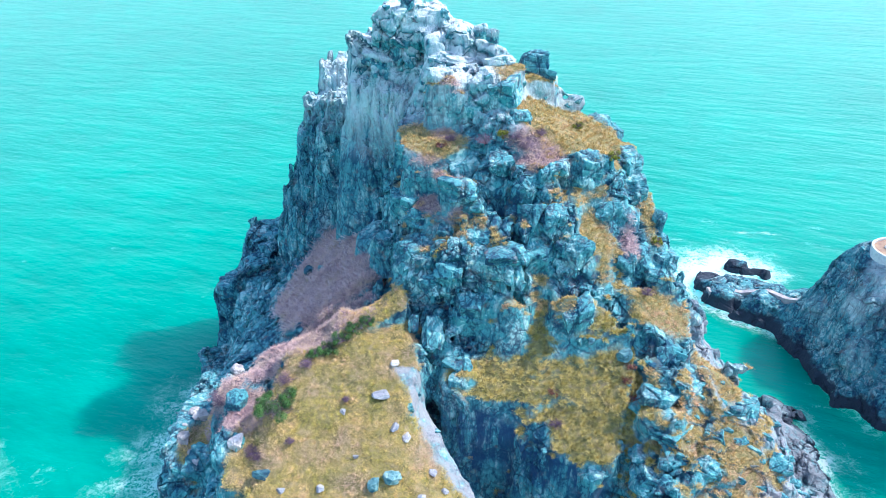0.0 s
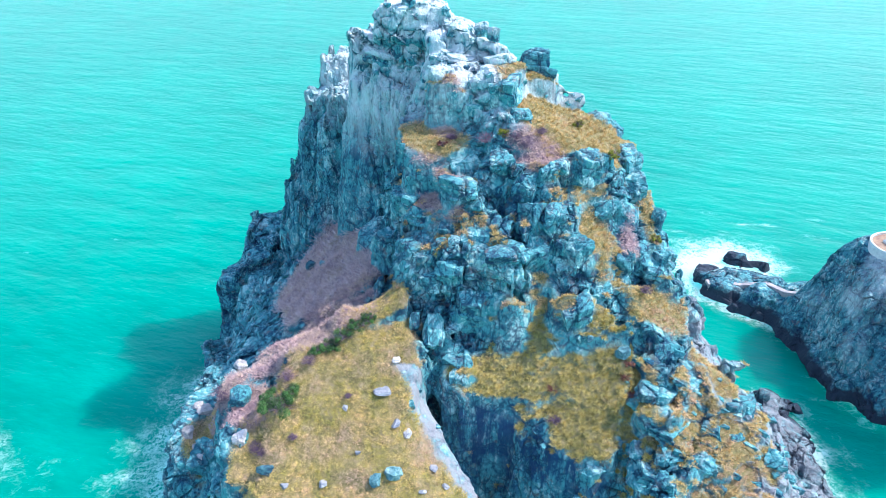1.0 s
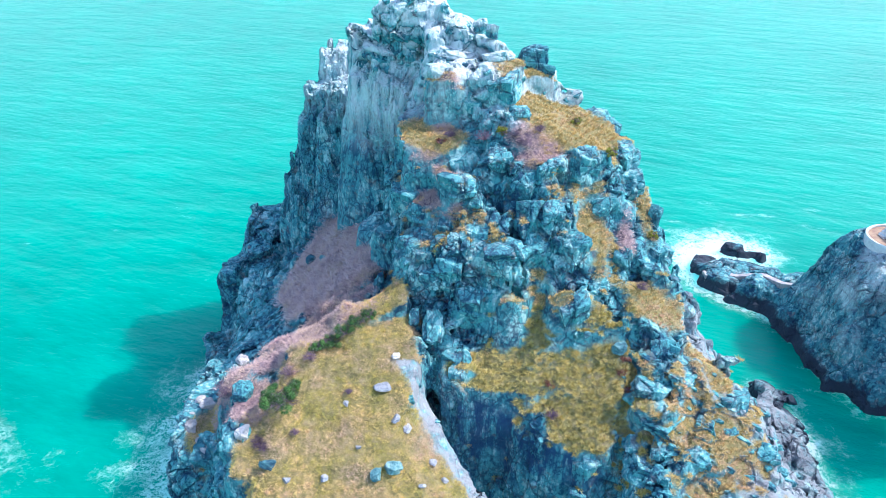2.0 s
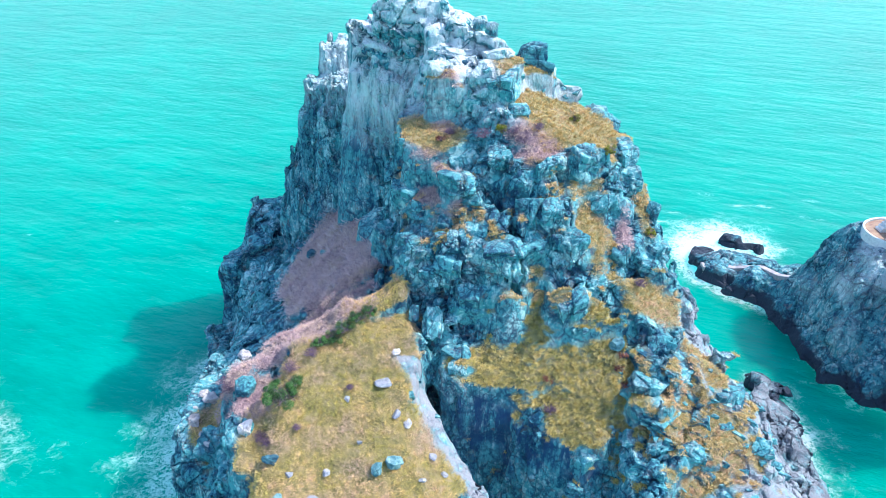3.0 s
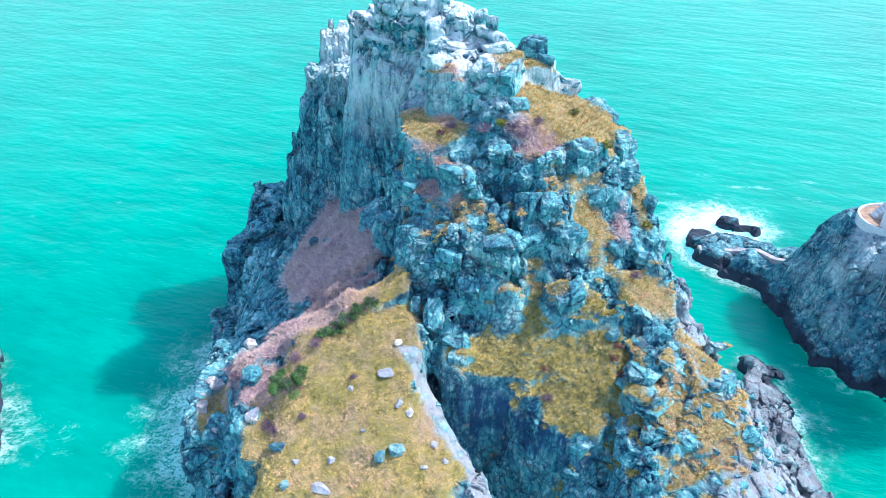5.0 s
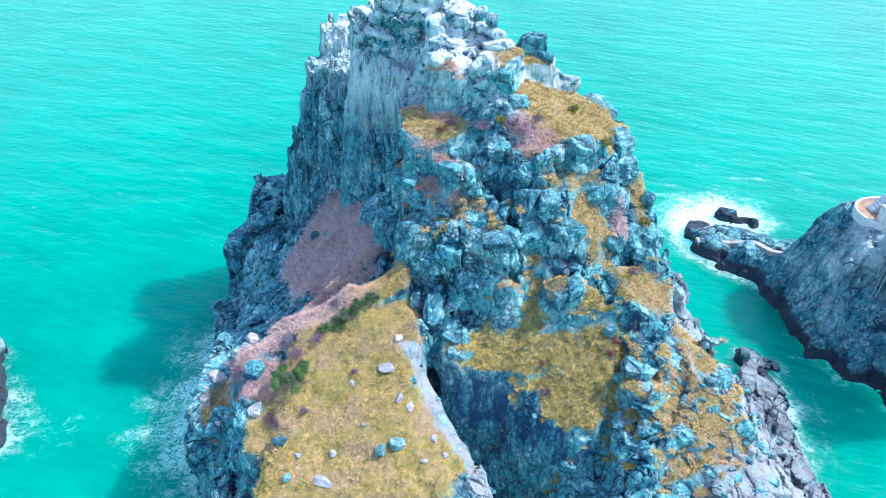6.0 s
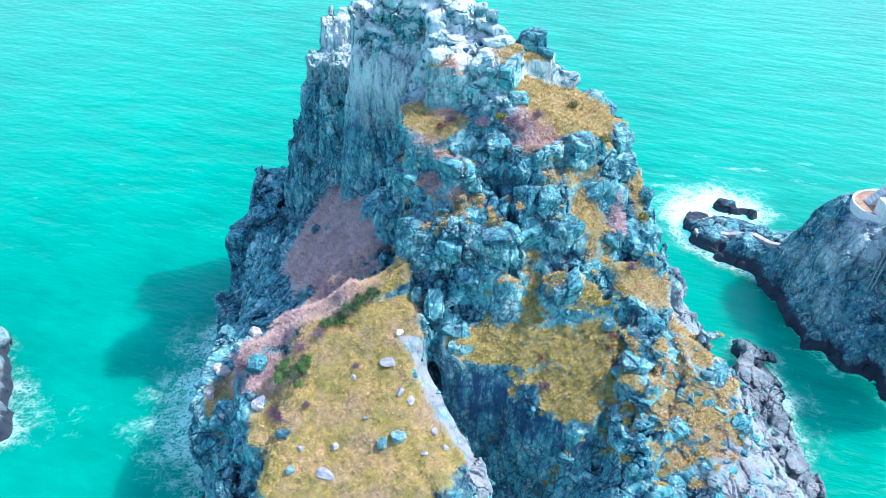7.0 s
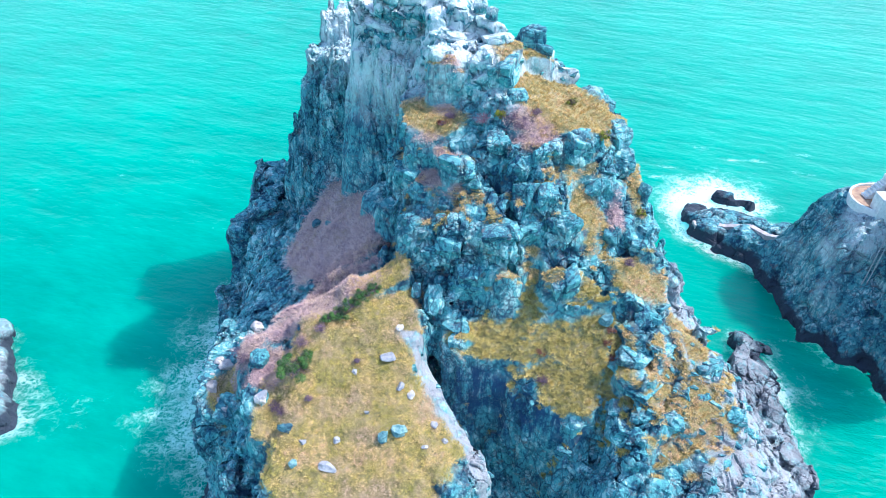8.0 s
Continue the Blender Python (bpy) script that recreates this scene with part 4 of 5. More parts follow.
for k, (x, y) in enumerate(((-33.0, 68.6), (-33.2, 71.8), (-32.4, 73.6), (-30.2, 75.4), (-31.6, 64.4), (-27.4, 72.4), (-29.8, 62.8))):
    big = (0.7, 1.9, 1.0, 1.5, 0.8, 2.2, 1.2)[k]
    stone(x + 0.6 * (k % 3), y - 0.5 * (k % 2), big, big * 0.8, big * 0.6, 25 * k, WHITE_STONE, "whitened stone on the rim of the outer ledge", "stones on the outer ledge", 80 + k)
stone(21.7, 67.6, 2.0, 1.6, 1.6, 20, STONE, "rounded teal boulder below the dark rock wall", "", 23)
stone(17.5, 68.0, 0.9, 0.8, 0.8, 0, STONE, "small round boulder at the top of the tussock", "", 24)
stone(-21.0, 95.2, 2.0, 1.6, 1.9, 15, STONE, "teal boulder standing in mauve dry vines", "", 25)
stone(-18.6, 92.9, 1.3, 1.0, 0.8, 0, STONE, "small teal boulder in mauve dry vines", "", 26)
stone(-1.2, 69.9, 3.2, 2.2, 4.8, 25, STONE, "large leaning slab of pale teal rock", "", 27, tilt=(-30, 20), z=33.6)
stone(-3.6, 71.0, 1.6, 1.4, 3.0, 10, STONE, "narrow leaning slab beside the larger one", "", 28, tilt=(-15, 12), z=34.4)
stone(11.9, 93.0, 4.9, 3.4, 3.4, 8, STONE, "great balanced boulder on the shoulder of the summit", "", 29, z=60.9)
stone(13.4, 91.8, 3.6, 3.0, 2.8, -15, STONE, "squat boulder carrying the balanced one", "", 30, z=59.2)
stone(-4.8, 96.8, 2.4, 2.2, 2.6, 0, STONE, "dark rounded boulder on the whitened summit", "boulders on the summit", 31)

# ---- crags that stand out one by one ----
CRAGS = [angular(100 + k, ROCK) for k in range(11)]
PIECES = [angular(160 + k, ROCK, n=8) for k in range(9)]
TALL = [angular(140 + k, ROCK, 6, 3) for k in range(5)]
BLEACHED = [angular(120 + k, ROCK, 8, 4, 0.25, white=0.9) for k in range(7)]


def outcrop(x, y, z, w, d, h, yaw=None, tilt=(0, 0), white=False, sunk=0.26, seed=[100]):
    """A crag of that width, depth and height whose front stands at x, y, z."""
    seed[0] += 1
    k = seed[0]
    meshes = BLEACHED if white else TALL if h > 1.25 * w else CRAGS
    ob = new("crag", meshes[k % len(meshes)])
    ob.parent = islet
    turn = (-22, 8, -34, -12, 16)[k % 5] if yaw is None else yaw
    ob.matrix_world = pose(x, y + sunk * d, z - 0.12 * h, tilt[0] + (5, -6, 9)[k % 3], tilt[1] + (7, -4, 3, 10)[k % 4], turn) @ Matrix.Diagonal((w * 1.12, d * 1.12, h * 1.12, 1))


outcrop(-5.1, 96.1, 64.0, 2.0, 1.6, 2.3, white=True)
outcrop(-4.3, 96.7, 62.1, 2.8, 2.2, 2.5, white=True)
outcrop(-8.9, 97.2, 60.9, 4.9, 3.9, 2.3, white=True)
outcrop(1.2, 93.2, 65.3, 1.6, 1.2, 1.9, white=True)
outcrop(2.4, 92.7, 64.1, 2.5, 2.0, 2.1, white=True)
outcrop(4.8, 93.0, 65.6, 2.1, 1.7, 1.9, white=True)
outcrop(6.3, 91.2, 65.3, 1.7, 1.3, 1.8, white=True)
outcrop(1.9, 91.0, 62.1, 7.5, 6.0, 1.7, white=True)
outcrop(7.5, 89.4, 62.0, 4.4, 3.5, 2.8, white=True)
outcrop(-0.9, 87.8, 60.3, 3.1, 2.5, 3.6, white=True)
outcrop(-11.5, 99.3, 59.8, 2.3, 1.8, 3.4, white=True)
outcrop(-6.3, 97.0, 61.6, 2.1, 1.7, 2.1, white=True)
outcrop(7.4, 85.6, 59.1, 3.8, 3.1, 4.3)
outcrop(9.5, 84.3, 56.4, 3.5, 2.8, 2.2)
outcrop(4.0, 86.5, 56.7, 2.5, 2.0, 2.1)
outcrop(17.7, 80.2, 51.1, 4.7, 3.7, 5.7)
outcrop(23.6, 86.1, 49.9, 5.6, 4.5, 4.5)
outcrop(24.4, 82.7, 47.6, 4.1, 3.3, 3.8)
outcrop(12.6, 78.7, 50.6, 2.6, 2.1, 4.0)
outcrop(14.8, 80.7, 49.4, 2.2, 1.8, 3.5)
outcrop(20.6, 78.6, 46.0, 3.6, 2.9, 4.1)
outcrop(27.6, 80.7, 43.5, 1.5, 1.2, 3.4)
outcrop(22.3, 75.0, 40.6, 2.8, 2.3, 4.3)
outcrop(27.9, 76.3, 40.1, 2.6, 2.1, 3.2)
outcrop(26.4, 74.7, 39.0, 2.7, 2.2, 2.8)
outcrop(7.1, 80.3, 51.7, 3.2, 2.5, 2.7)
outcrop(7.1, 79.9, 47.2, 2.5, 2.0, 6.4)
outcrop(10.0, 78.4, 49.3, 3.0, 2.4, 3.3)
outcrop(2.9, 82.7, 50.6, 3.4, 2.7, 3.1)
outcrop(1.9, 78.5, 49.2, 5.0, 4.0, 3.3)
outcrop(13.5, 75.0, 46.8, 3.2, 2.6, 3.2)
outcrop(15.8, 73.3, 42.6, 3.1, 2.5, 4.4)
outcrop(10.4, 75.5, 46.9, 3.9, 3.1, 3.9)
outcrop(11.8, 74.6, 41.9, 5.0, 4.0, 5.8)
outcrop(-5.0, 82.3, 45.5, 4.1, 3.3, 4.1)
outcrop(-3.0, 80.1, 44.7, 4.2, 3.4, 2.7)
outcrop(4.1, 78.4, 46.6, 3.0, 2.4, 2.5)
outcrop(0.4, 77.5, 43.7, 2.5, 2.0, 3.4)
outcrop(1.3, 74.5, 43.8, 1.7, 1.4, 1.9)
outcrop(4.6, 74.9, 44.2, 3.3, 2.7, 2.2)
outcrop(7.2, 71.2, 43.7, 5.5, 4.4, 3.0)
outcrop(8.7, 73.9, 36.3, 4.4, 3.5, 7.2)
outcrop(1.0, 72.6, 40.8, 3.9, 3.1, 3.4)
outcrop(-2.6, 74.8, 40.5, 3.6, 2.9, 3.7)
outcrop(-1.6, 73.0, 39.1, 2.4, 1.9, 2.4)
outcrop(3.4, 71.0, 36.6, 4.4, 3.5, 6.0)
outcrop(-7.6, 82.1, 38.4, 5.3, 4.2, 6.6)
outcrop(5.1, 72.2, 38.8, 2.8, 2.3, 3.6)
outcrop(16.1, 69.3, 36.1, 4.1, 3.3, 6.0)
outcrop(17.1, 72.6, 38.9, 2.7, 2.1, 1.9)
outcrop(19.3, 72.0, 38.4, 2.3, 1.9, 2.6)
outcrop(2.0, 67.5, 30.7, 3.7, 3.0, 2.3)
outcrop(1.9, 65.9, 29.6, 2.4, 1.9, 2.3)
outcrop(26.8, 67.1, 32.1, 3.4, 2.8, 4.0, sunk=0.5)
outcrop(24.2, 61.3, 29.5, 4.8, 3.9, 4.2, sunk=0.5)
outcrop(29.0, 63.4, 30.0, 3.4, 2.8, 2.3, sunk=0.5)
outcrop(25.0, 58.1, 27.5, 4.1, 3.4, 2.0, sunk=0.5)
outcrop(22.7, 57.7, 24.9, 3.4, 2.8, 1.9, sunk=0.5)
outcrop(25.7, 56.2, 26.2, 3.3, 2.7, 1.9, sunk=0.5)
outcrop(23.7, 54.2, 23.7, 6.2, 5.0, 3.9, sunk=0.5)
outcrop(28.7, 55.5, 25.1, 3.4, 2.7, 3.7, sunk=0.5)
outcrop(16.7, 58.2, 21.2, 2.5, 2.0, 4.0)
outcrop(16.5, 56.9, 18.3, 3.4, 2.7, 2.4)
outcrop(30.5, 61.8, 28.5, 2.7, 2.1, 1.7, sunk=0.5)
outcrop(30.6, 58.9, 27.6, 2.3, 1.9, 1.9, sunk=0.5)
outcrop(34.5, 61.3, 27.7, 5.2, 4.1, 3.2, sunk=0.5)
outcrop(34.7, 57.8, 24.3, 3.9, 3.1, 2.7, sunk=0.5)
outcrop(29.9, 61.7, 28.1, 1.5, 1.2, 1.1, sunk=0.5)
outcrop(33.4, 59.0, 26.3, 2.6, 2.1, 1.6, sunk=0.5)
outcrop(37.9, 57.1, 24.1, 2.6, 2.1, 2.7, sunk=0.5)
outcrop(-24.6, 63.8, 27.4, 2.8, 2.3, 5.6, sunk=0.4)
outcrop(-23.3, 59.1, 26.2, 2.3, 1.8, 2.2, sunk=0.4)
outcrop(-29.4, 61.8, 18.8, 3.8, 3.0, 7.1, sunk=0.4)


# smaller broken blocks lodged all over the bare faces
flat_n = norms[:, 2]
free = np.flatnonzero((grass_at < 0.15) & (dry_at < 0.15) & (verts[:, 1] < 104) & (verts[:, 1] > 50) & (verts[:, 2] > 12) & (flat_n > -0.1) & (flat_n < 0.8) & (norms[:, 1] < 0.1) & (flutes(verts) < 0.3))
taken = np.zeros((0, 3))
lean = Euler((radians(12), radians(-16), radians(25))).to_matrix().to_4x4()
for i in rng.permutation(free):
    p, n = Vector(verts[i]), Vector(norms[i])
    if len(taken) and ((taken - verts[i]) ** 2).sum(1).min() < 2.2:
        continue
    taken = np.vstack([taken, verts[i]])
    big = rng.uniform(0.7, 1.6)
    ob = new("rock_block", PIECES[rng.integers(9)])
    ob.parent = islet
    size = (big * rng.uniform(0.8, 1.2), big * rng.uniform(0.6, 1.0), big * rng.uniform(0.6, 1.2), 1)
    ob.matrix_world = Matrix.Translation(p - n * big * 0.22) @ lean @ pose(0, 0, 0, rng.uniform(-14, 14), rng.uniform(-14, 14), rng.uniform(-22, 22)) @ Matrix.Diagonal(size)
    if len(taken) == 260:
        break

# tilted slabs on the south-eastern ridge
on_ridge = np.flatnonzero((verts[:, 0] > 24) & (verts[:, 0] < 42) & (verts[:, 1] > 50) & (verts[:, 1] < 68) & (verts[:, 2] > 15) & (flat_n > 0.2))
taken = np.zeros((0, 3))
for i in rng.permutation(on_ridge):
    p = verts[i]
    if len(taken) and ((taken - p) ** 2).sum(1).min() < 4.5:
        continue
    taken = np.vstack([taken, p])
    big = rng.uniform(0.8, 1.7)
    ob = new("rock_block", PIECES[rng.integers(9)])
    ob.parent = islet
    ob.matrix_world = Matrix.Translation(Vector(p) - Vector((0, 0, 0.3 * big))) @ pose(0, 0, 0, rng.uniform(-6, 22), rng.uniform(0, 18), rng.uniform(-42, -12)) @ Matrix.Diagonal((big * 1.4, big * 0.6, big * 0.7, 1))
    if len(taken) == 55:
        break


# ---- grasses and vines: blades on the surface ----
def rooted(at, cell, zone=None):
    """One vertex for each cell of the ground where at is high."""
    ids = np.flatnonzero((at > 0.5) & (norms[:, 2] > 0.05))
    if zone is not None:
        ids = ids[zone(verts[ids])]
    ids = rng.permutation(ids)
    key = np.floor(verts[ids] / cell).astype(np.int64)
    _, first = np.unique(key[:, 0] * 1000003 + key[:, 1] * 1009 + key[:, 2], return_index=True)
    return ids[first]


def blades(name, ids, count, length, width, low, high, material, spread, label, category, droop=0.25):
    """Tufts of count blades rooted at the vertices ids, leaning out between the angles low and high."""
    root = np.repeat(verts[ids], count, 0).astype(np.float64)
    up = np.repeat(norms[ids] * 0.5 + np.array((0, 0, 0.6)), count, 0)
    up /= np.linalg.norm(up, axis=1)[:, None]
    n = len(root)
    turn, out = rng.uniform(0, 2 * np.pi, n), np.radians(rng.uniform(low, high, n))
    side = np.cross(up, np.array((0.3, 0.9, 0.1)))
    side /= np.linalg.norm(side, axis=1)[:, None]
    fore = np.cross(side, up)
    away = side * np.cos(turn)[:, None] + fore * np.sin(turn)[:, None]
    across = -side * np.sin(turn)[:, None] + fore * np.cos(turn)[:, None]
    size = np.repeat(rng.uniform(0.7, 1.3, len(ids)), count) * rng.uniform(0.75, 1.2, n)
    root += away * (spread * rng.uniform(0, 1, n) * size)[:, None] - up * 0.06
    way = up * np.cos(out)[:, None] + away * np.sin(out)[:, None]
    tip = root + way * (length * size)[:, None] + away * (droop * length * size)[:, None]
    half = across * (width * 0.5 * size)[:, None]
    mid = root + way * (0.55 * length * size)[:, None]
    points = np.stack([root - half * 0.7, root + half * 0.7, mid + half, tip, mid - half], 1).reshape(-1, 3)
    k = np.arange(n)[:, None] * 5
    tris = np.concatenate([k + np.array((0, 1, 2)), k + np.array((0, 2, 4)), k + np.array((4, 2, 3))])
    tone = np.repeat(rng.uniform(0, 1, len(ids)), count * 5)
    tip = np.tile(np.array((0, 0, 0.6, 1, 0.6)), n)
    return tagged(new(name, mesh_from(name, points, tris, material, (("tone", tone), ("tip", tip)))), label, category, kind="stuff")


def shoulder(p):
    return (p[:, 1] < 75) & (p[:, 0] < 3.8)


def elsewhere(p):
    return ~shoulder(p)


def bowl(p):
    return elsewhere(p) & (p[:, 2] < 36.5) & (p[:, 0] < 23.5) & (p[:, 1] < 74)


def above(p):
    return elsewhere(p) & ~bowl(p)


blades("tussock_grass", rooted(grass_at, 0.62, above), 50, 0.29, 0.028, 0, 68, UPPER, 0.28, "straw-coloured and pinkish dry grass on the high ledges", "grass", 0.1)
blades("tussock_grass", rooted(grass_at, 0.72, bowl), 120, 0.36, 0.026, 0, 78, TUSSOCK, 0.26, "olive-yellow rounded tussocks of dry grass in the bowl", "grass", 0.05)
blades("tussock_grass", rooted(grass_at, 0.40, elsewhere), 7, 0.16, 0.035, 10, 70, TUSSOCK, 0.16, "short straw-coloured grass between the tussocks", "grass")
blades("short_grass", rooted(grass_at, 0.28, shoulder), 13, 0.20, 0.028, 5, 70, SHORT, 0.17, "short yellow-green and straw-coloured grass over the shoulder", "grass")
blades("short_grass", rooted(grass_at, 0.75, shoulder), 34, 0.34, 0.024, 0, 72, SHORT, 0.24, "low tufts of straw-coloured and olive grass on the shoulder", "grass", 0.15)


def gully(p):
    return (p[:, 1] > 76) & (p[:, 0] < -8)


def crest(p):
    return ~gully(p)


blades("dry_vines", rooted(dry_at, 0.36, crest), 13, 0.46, 0.034, 25, 88, VINES, 0.24, "tan and mauve leafless vines matted over the crest", "vines", 0.1)
blades("dry_vines", rooted(dry_at, 0.42, gully), 14, 0.55, 0.035, 0, 75, VINES, 0.3, "mauve leafless vines matted over the slope", "vines", 0.1)
blades("dry_vines", rooted(dry_at, 0.85, lambda p: gully(p) & (p[:, 1] > 81)), 9, 1.1, 0.05, 35, 95, STEMS, 0.6, "long pale stems trailing over the mauve vines", "vines", 0.05)


# ---- shrubs ----
def twigs_bm(seed, r, h, count):
    """A dome of forking bare twigs from one root."""
    g = random.Random(seed)
    bm = bmesh.new()

    def stick(a, b, w):
        way = (b - a).normalized()
        s = way.orthogonal().normalized() * w
        t = way.cross(s)
        low = [bm.verts.new(a + s), bm.verts.new(a - 0.5 * s + 0.87 * t), bm.verts.new(a - 0.5 * s - 0.87 * t)]
        top = bm.verts.new(b)
        for k in range(3):
            bm.faces.new((low[k], low[(k + 1) % 3], top))

    for _ in range(count):
        turn, out = g.uniform(0, 6.283), math.acos(g.uniform(0.15, 1))
        end = Vector((r * math.sin(out) * math.cos(turn), r * math.sin(out) * math.sin(turn), h * math.cos(out) + 0.1)) * g.uniform(0.7, 1.05)
        knee = end * g.uniform(0.35, 0.6) + Vector((g.gauss(0, 0.08), g.gauss(0, 0.08), 0.08))
        stick(Vector((g.gauss(0, 0.06), g.gauss(0, 0.06), -0.1)), knee, 0.03)
        stick(knee - (end - knee) * 0.05, end, 0.022)
        for _ in range(4):
            a = knee.lerp(end, g.uniform(0.0, 0.8))
            stick(a, a + Vector((g.gauss(0, 0.25), g.gauss(0, 0.25), g.gauss(0.12, 0.18))) * r, 0.013)
    return bm


def leaves_bm(seed, r, h, count, size):
    """Leaf clumps in a ragged dome."""
    g = random.Random(seed)
    bm = bmesh.new()
    lumps = [(Vector((g.uniform(-0.7, 0.7) * r, g.uniform(-0.7, 0.7) * r, g.uniform(0.2, 0.85) * h)), g.uniform(0.16, 0.36) * r) for _ in range(16)]
    for k in range(count):
        c, rr = lumps[k % 16]
        d = Vector((g.gauss(0, 1), g.gauss(0, 1), g.gauss(0.2, 1))).normalized()
        p = c + d * rr * g.uniform(0.6, 1.05)
        p.z = max(p.z, 0.02)
        n = (d + Vector((g.gauss(0, 0.5), g.gauss(0, 0.5), g.gauss(0.4, 0.4)))).normalized()
        s = n.orthogonal().normalized()
        s.rotate(Matrix.Rotation(g.uniform(0, 6.28), 3, n))
        t = n.cross(s)
        w = size * g.uniform(0.6, 1.3)
        bm.faces.new([bm.verts.new(p + q) for q in (-s * w, -t * w * 0.45, s * w, t * w * 0.45)])
    return bm


def shrub(name, x, y, r, h, leaf, label, seed, count=46, leaves=1100, size=0.085):
    base = new(name)
    base.location = (x, y, ground(x, y) - 0.05)
    part("twig_crown", twigs_bm(seed, r, h, count), TWIG, base)
    if leaf is not None:
        part("foliage", leaves_bm(seed, r, h, leaves, size), leaf, base)
    return tagged(base, label, "shrub")


GREEN = "green leafy shrub among mauve twigs on the grassy crest"
BARE = "leafless mauve-grey shrub with tangled twigs in dry grass"
shrub("green_shrub", -18.8, 61.2, 2.5, 1.8, LEAF, "bright green leafy shrub at the edge of the grass", 1, count=80, leaves=5600, size=0.1)
shrub("green_shrub", -17.6, 62.8, 1.1, 0.9, LEAF, "small green leafy shrub beside a larger one", 2)
for k, (x, y, r) in enumerate(((-13.6, 68.2, 1.5), (-12.0, 68.8, 1.6), (-10.4, 69.6, 1.4), (-15.2, 67.4, 1.1), (-9.2, 70.6, 1.2))):
    shrub("green_shrub", x, y, r, 0.9, LEAF, GREEN, 10 + k, leaves=1700)
shrub("olive_shrub", 21.1, 81.4, 1.0, 0.9, OLIVE, "yellow-green shrub between crags and grass", 20)
shrub("olive_shrub", 7.4, 82.6, 0.9, 1.1, OLIVE, "olive-yellow shrub beside a bare dark one", 21)
shrub("olive_shrub", 27.0, 78.6, 0.8, 0.6, OLIVE, "yellow-green shrub on the steep grass", 22)
shrub("olive_shrub", 17.4, 87.2, 0.9, 0.7, OLIVE, "yellow-green shrub on the upper grass", 23)
for k, (x, y, r) in enumerate(((5.2, 83.0, 1.7), (10.1, 81.6, 1.4), (13.2, 62.7, 1.1), (24.8, 72.6, 1.2), (-21.2, 58.2, 1.3), (-20.4, 57.2, 1.0), (-18.4, 64.6, 1.5), (-20.8, 63.4, 1.3), (-16.0, 66.0, 1.2), (0.9, 84.6, 1.0), (9.0, 82.4, 1.2), (12.2, 83.4, 1.1), (-26.6, 65.2, 1.5), (-28.0, 67.6, 1.3), (-11.0, 62.2, 0.6), (-16.8, 58.0, 0.7))):
    shrub("bare_shrub", x, y, r, r * 0.75, None, BARE, 30 + k, count=70)
for k, (x, y) in enumerate(((21.6, 65.4), (22.4, 64.2), (22.2, 66.6), (13.0, 65.4), (-0.2, 83.6))):
    shrub("red_shrub", x, y, 0.8, 0.5, RED, "low shrub with dark red leaves in the grass", 60 + k, count=20, leaves=260, size=0.1)


# ---- lighthouse terrace ----
def ring_bm(r, thick, h, n=56):
    bm = bmesh.new()
    rows = []
    for k in range(n):
        a = 2 * math.pi * k / n
        c, s = math.cos(a), math.sin(a)
        rows.append([bm.verts.new((q * c, q * s, z)) for q, z in ((r, -1.2), (r, h - 0.06), (r - 0.06, h), (r - thick + 0.06, h), (r - thick, h - 0.06), (r - thick, -1.2))])
    for k in range(n):
        a, b = rows[k], rows[(k + 1) % n]
        for j in range(6):
            bm.faces.new((a[j], b[j], b[(j + 1) % 6], a[(j + 1) % 6]))
    bmesh.ops.recalc_face_normals(bm, faces=bm.faces[:])
    return bm


def disc_bm(r, h):
    bm = bmesh.new()
    bmesh.ops.create_cone(bm, cap_ends=True, segments=48, radius1=r, radius2=r, depth=h)
    for v in bm.verts:
        if v.co.z > 0:
            v.co.z += 0.12 * noise.noise(v.co * 0.4)
    return bm


def box_bm(x0, x1, y0, y1, z0, z1, bevel=0.05):
    bm = bmesh.new()
    bmesh.ops.create_cube(bm, size=1.0)
    for v in bm.verts:
        v.co = Vector((x1 if v.co.x > 0 else x0, y1 if v.co.y > 0 else y0, z1 if v.co.z > 0 else z0))
    bmesh.ops.bevel(bm, geom=bm.edges[:], offset=bevel, segments=1, affect="EDGES")
    return bm


terrace = tagged(new("lighthouse_terrace"), "round terrace of dry earth inside a white parapet", "terrace")
terrace.location = (83.0, 110.5, 23.5)
part("parapet", ring_bm(5.5, 0.4, 0.7), WHITE_PAINT, terrace, "white painted low round wall")
part("terrace_floor", disc_bm(5.05, 1.4), DRY_GROUND, terrace, "brown dry earth floor").location.z = -0.4

station = tagged(new("lighthouse_building"), "white painted stepped building of the lighthouse on the terrace", "building")
station.location = (0, 0, 0)
part("base_wall", box_bm(79.9, 92.0, 105.4, 108.4, 20.4, 27.0), WHITE_PAINT, station, "plain white wall")
part("base_upper", box_bm(83.4, 92.0, 108.5, 113.0, 20.4, 28.2), WHITE_PAINT, station)
for k in range(7):
    part("step", box_bm(80.3 + 0.42 * k, 80.7 + 0.42 * k, 110.8, 112.6, 22.0, 24.2 + 0.5 * k, 0.03), WHITE_PAINT, station)


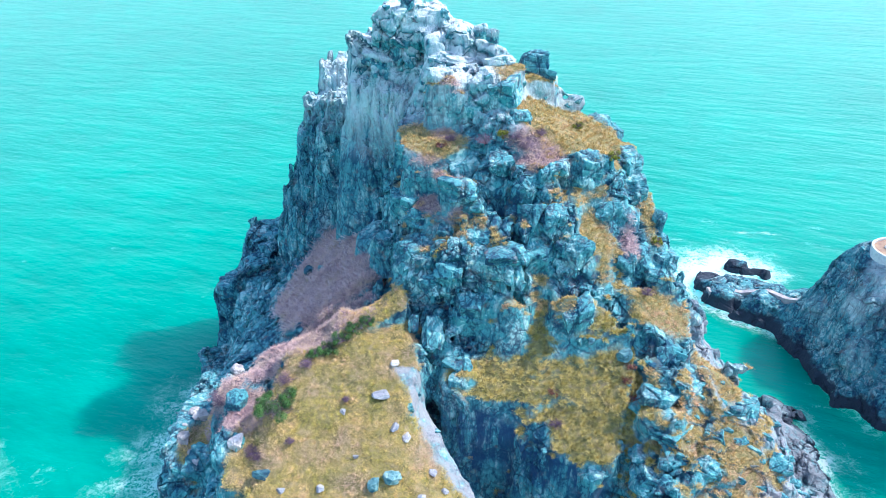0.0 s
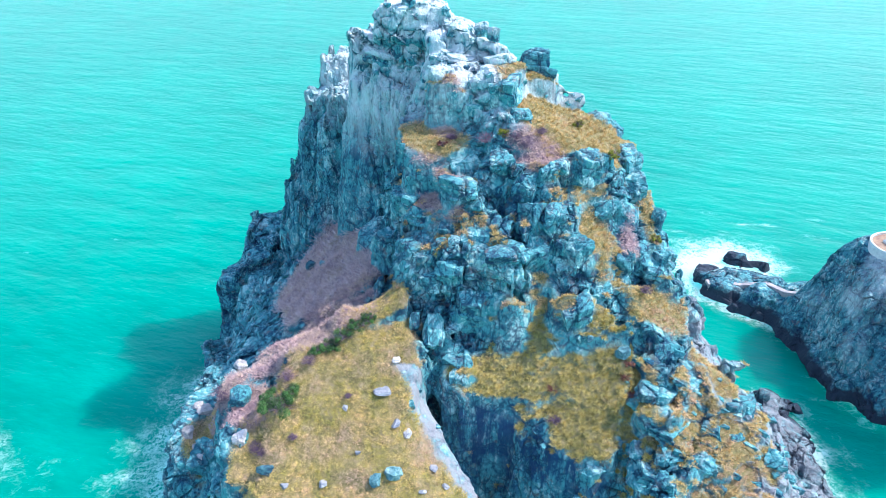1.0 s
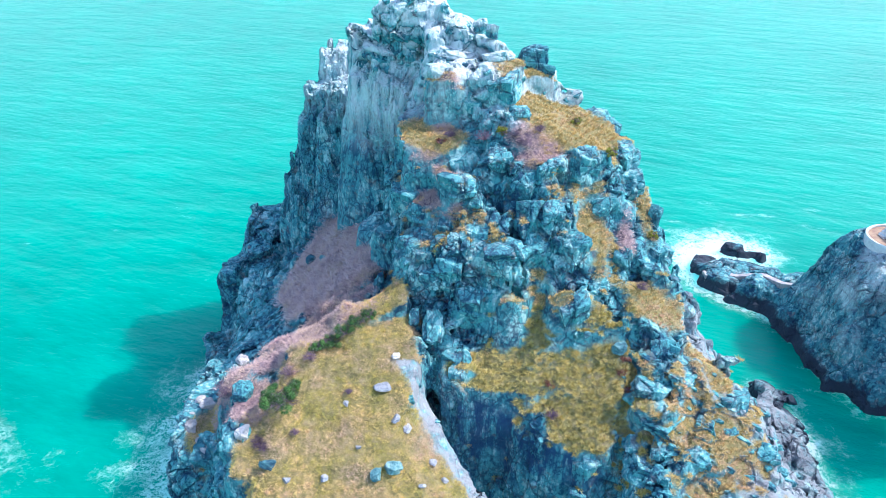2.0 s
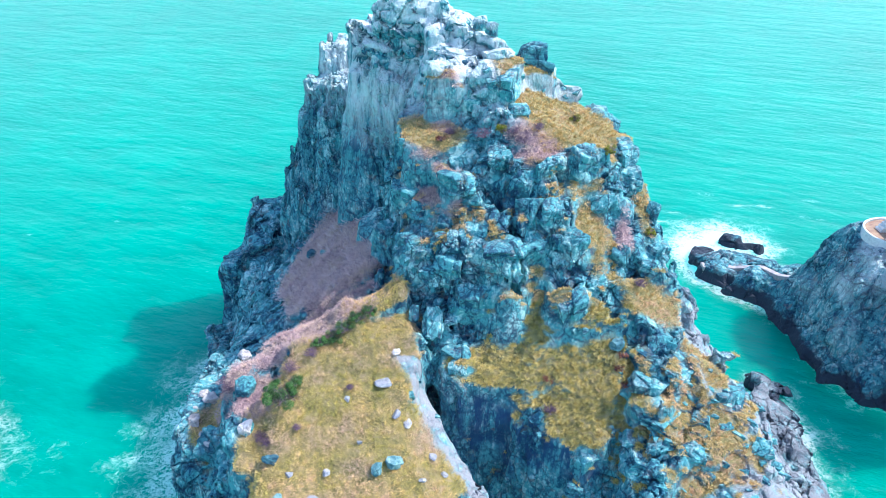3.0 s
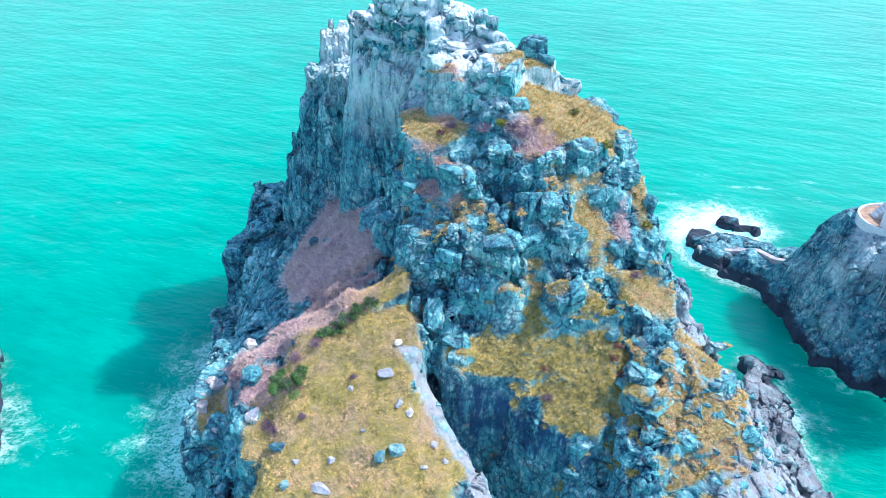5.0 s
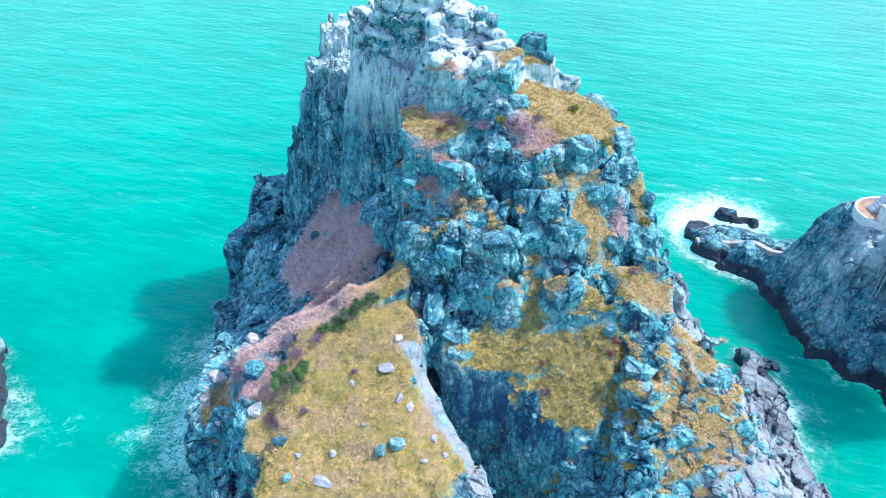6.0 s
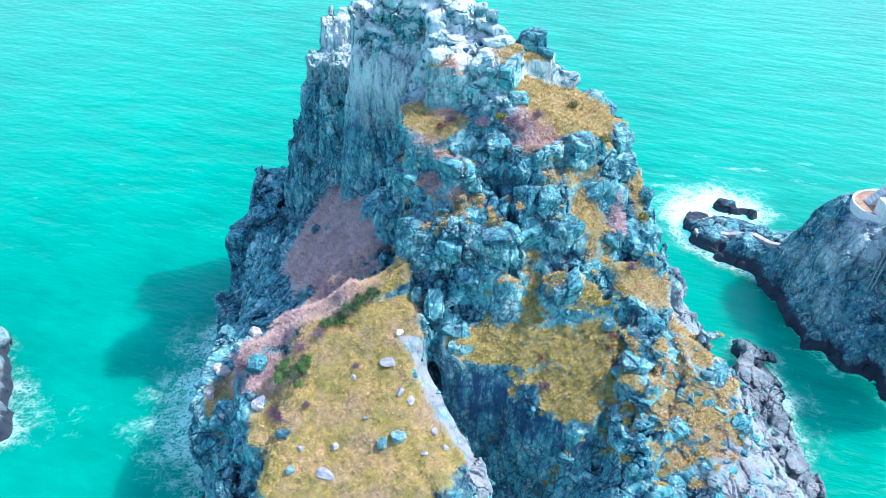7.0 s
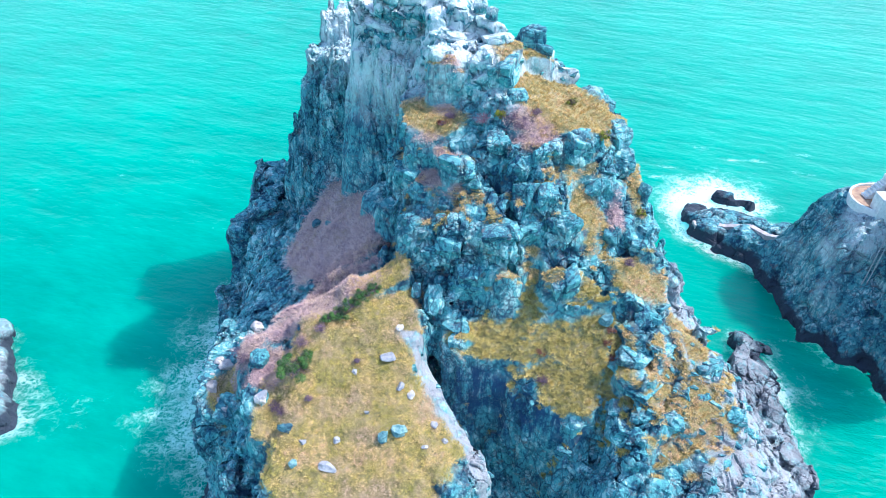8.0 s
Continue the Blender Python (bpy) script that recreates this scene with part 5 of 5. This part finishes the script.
def slab_bm(a, b, width, thick):
    """A length of walkway from a to b."""
    bm = bmesh.new()
    a, b = Vector(a), Vector(b)
    way = (b - a).normalized()
    side = Vector((-way.y, way.x, 0)).normalized() * width / 2
    down = Vector((0, 0, -thick))
    ring = [a - side, a + side, b + side, b - side]
    top = [bm.verts.new(p) for p in ring]
    low = [bm.verts.new(p + down) for p in ring]
    bm.faces.new(top)
    bm.faces.new(low[::-1])
    for k in range(4):
        bm.faces.new((top[k], low[k], low[(k + 1) % 4], top[(k + 1) % 4]))
    bmesh.ops.recalc_face_normals(bm, faces=bm.faces[:])
    bmesh.ops.bevel(bm, geom=bm.edges[:], offset=0.04, segments=1, affect="EDGES")
    return bm


path = tagged(new("walkway"), "pale concrete walkway crossing the dark reef rock", "walkway")
turns = ((62.6, 132.6, 3.0), (65.3, 130.9, 3.4), (69.6, 128.2, 5.4), (71.5, 123.5, 6.2), (73.5, 120.2, 7.7), (74.4, 119.8, 7.9))
for a, b in zip(turns, turns[1:]):
    part("walkway_slab", slab_bm(a, b, 1.3, 1.2), CONCRETE, path)
landing = tagged(new("landing_block"), "pale concrete mooring blocks on the outer reef", "landing")
for k in range(3):
    part("mooring_block", box_bm(58.6 + 1.1 * k, 59.3 + 1.1 * k, 131.6 - 0.5 * k, 133.6 - 0.5 * k, 0.5, 3.0, 0.08), CONCRETE, landing)
stair = tagged(new("outdoor_stair"), "long concrete stair with many treads climbing the islet", "stair")
foot, head = Vector((74.2, 119.8, 7.9)), Vector((77.2, 118.2, 13.2))
way = (head - foot) / 26
side = Vector((-way.y, way.x, 0)).normalized() * 0.9
TREAD = shared("tread", box_bm(-0.16, 0.16, -0.9, 0.9, -0.9, 0.0, 0.02), CONCRETE)
for k in range(26):
    ob = new("tread", TREAD)
    ob.parent = stair
    ob.matrix_world = Matrix.Translation(foot + way * k) @ Matrix.Rotation(math.atan2(way.y, way.x), 4, "Z")
for s in (1, -1):
    part("stair_wall", slab_bm(foot + side * s + Vector((0, 0, 0.35)), head + side * s + Vector((0, 0, 0.35)), 0.2, 1.6), CONCRETE, stair)


def pipe_bm(points, r):
    bm = bmesh.new()
    for a, b in zip(points, points[1:]):
        a, b = Vector(a), Vector(b)
        m = Matrix.Translation((a + b) / 2) @ (b - a).to_track_quat("Z", "Y").to_matrix().to_4x4()
        bmesh.ops.create_cone(bm, cap_ends=True, segments=8, radius1=r, radius2=r, depth=(b - a).length + r, matrix=m)
    return bm


for k in (0, 1):
    line = []
    for j in range(9):
        x, y = 83.0 - 0.55 * j + 0.9 * k, 104.2 - 0.55 * j
        line.append((x, y, ground2(x, y) + 0.25))
    ob = part("pipe", pipe_bm(line, 0.12), PIPE, None)
    tagged(ob, "pale metal pipe running down the bare rock face", "pipe", "pipes on the lighthouse islet")
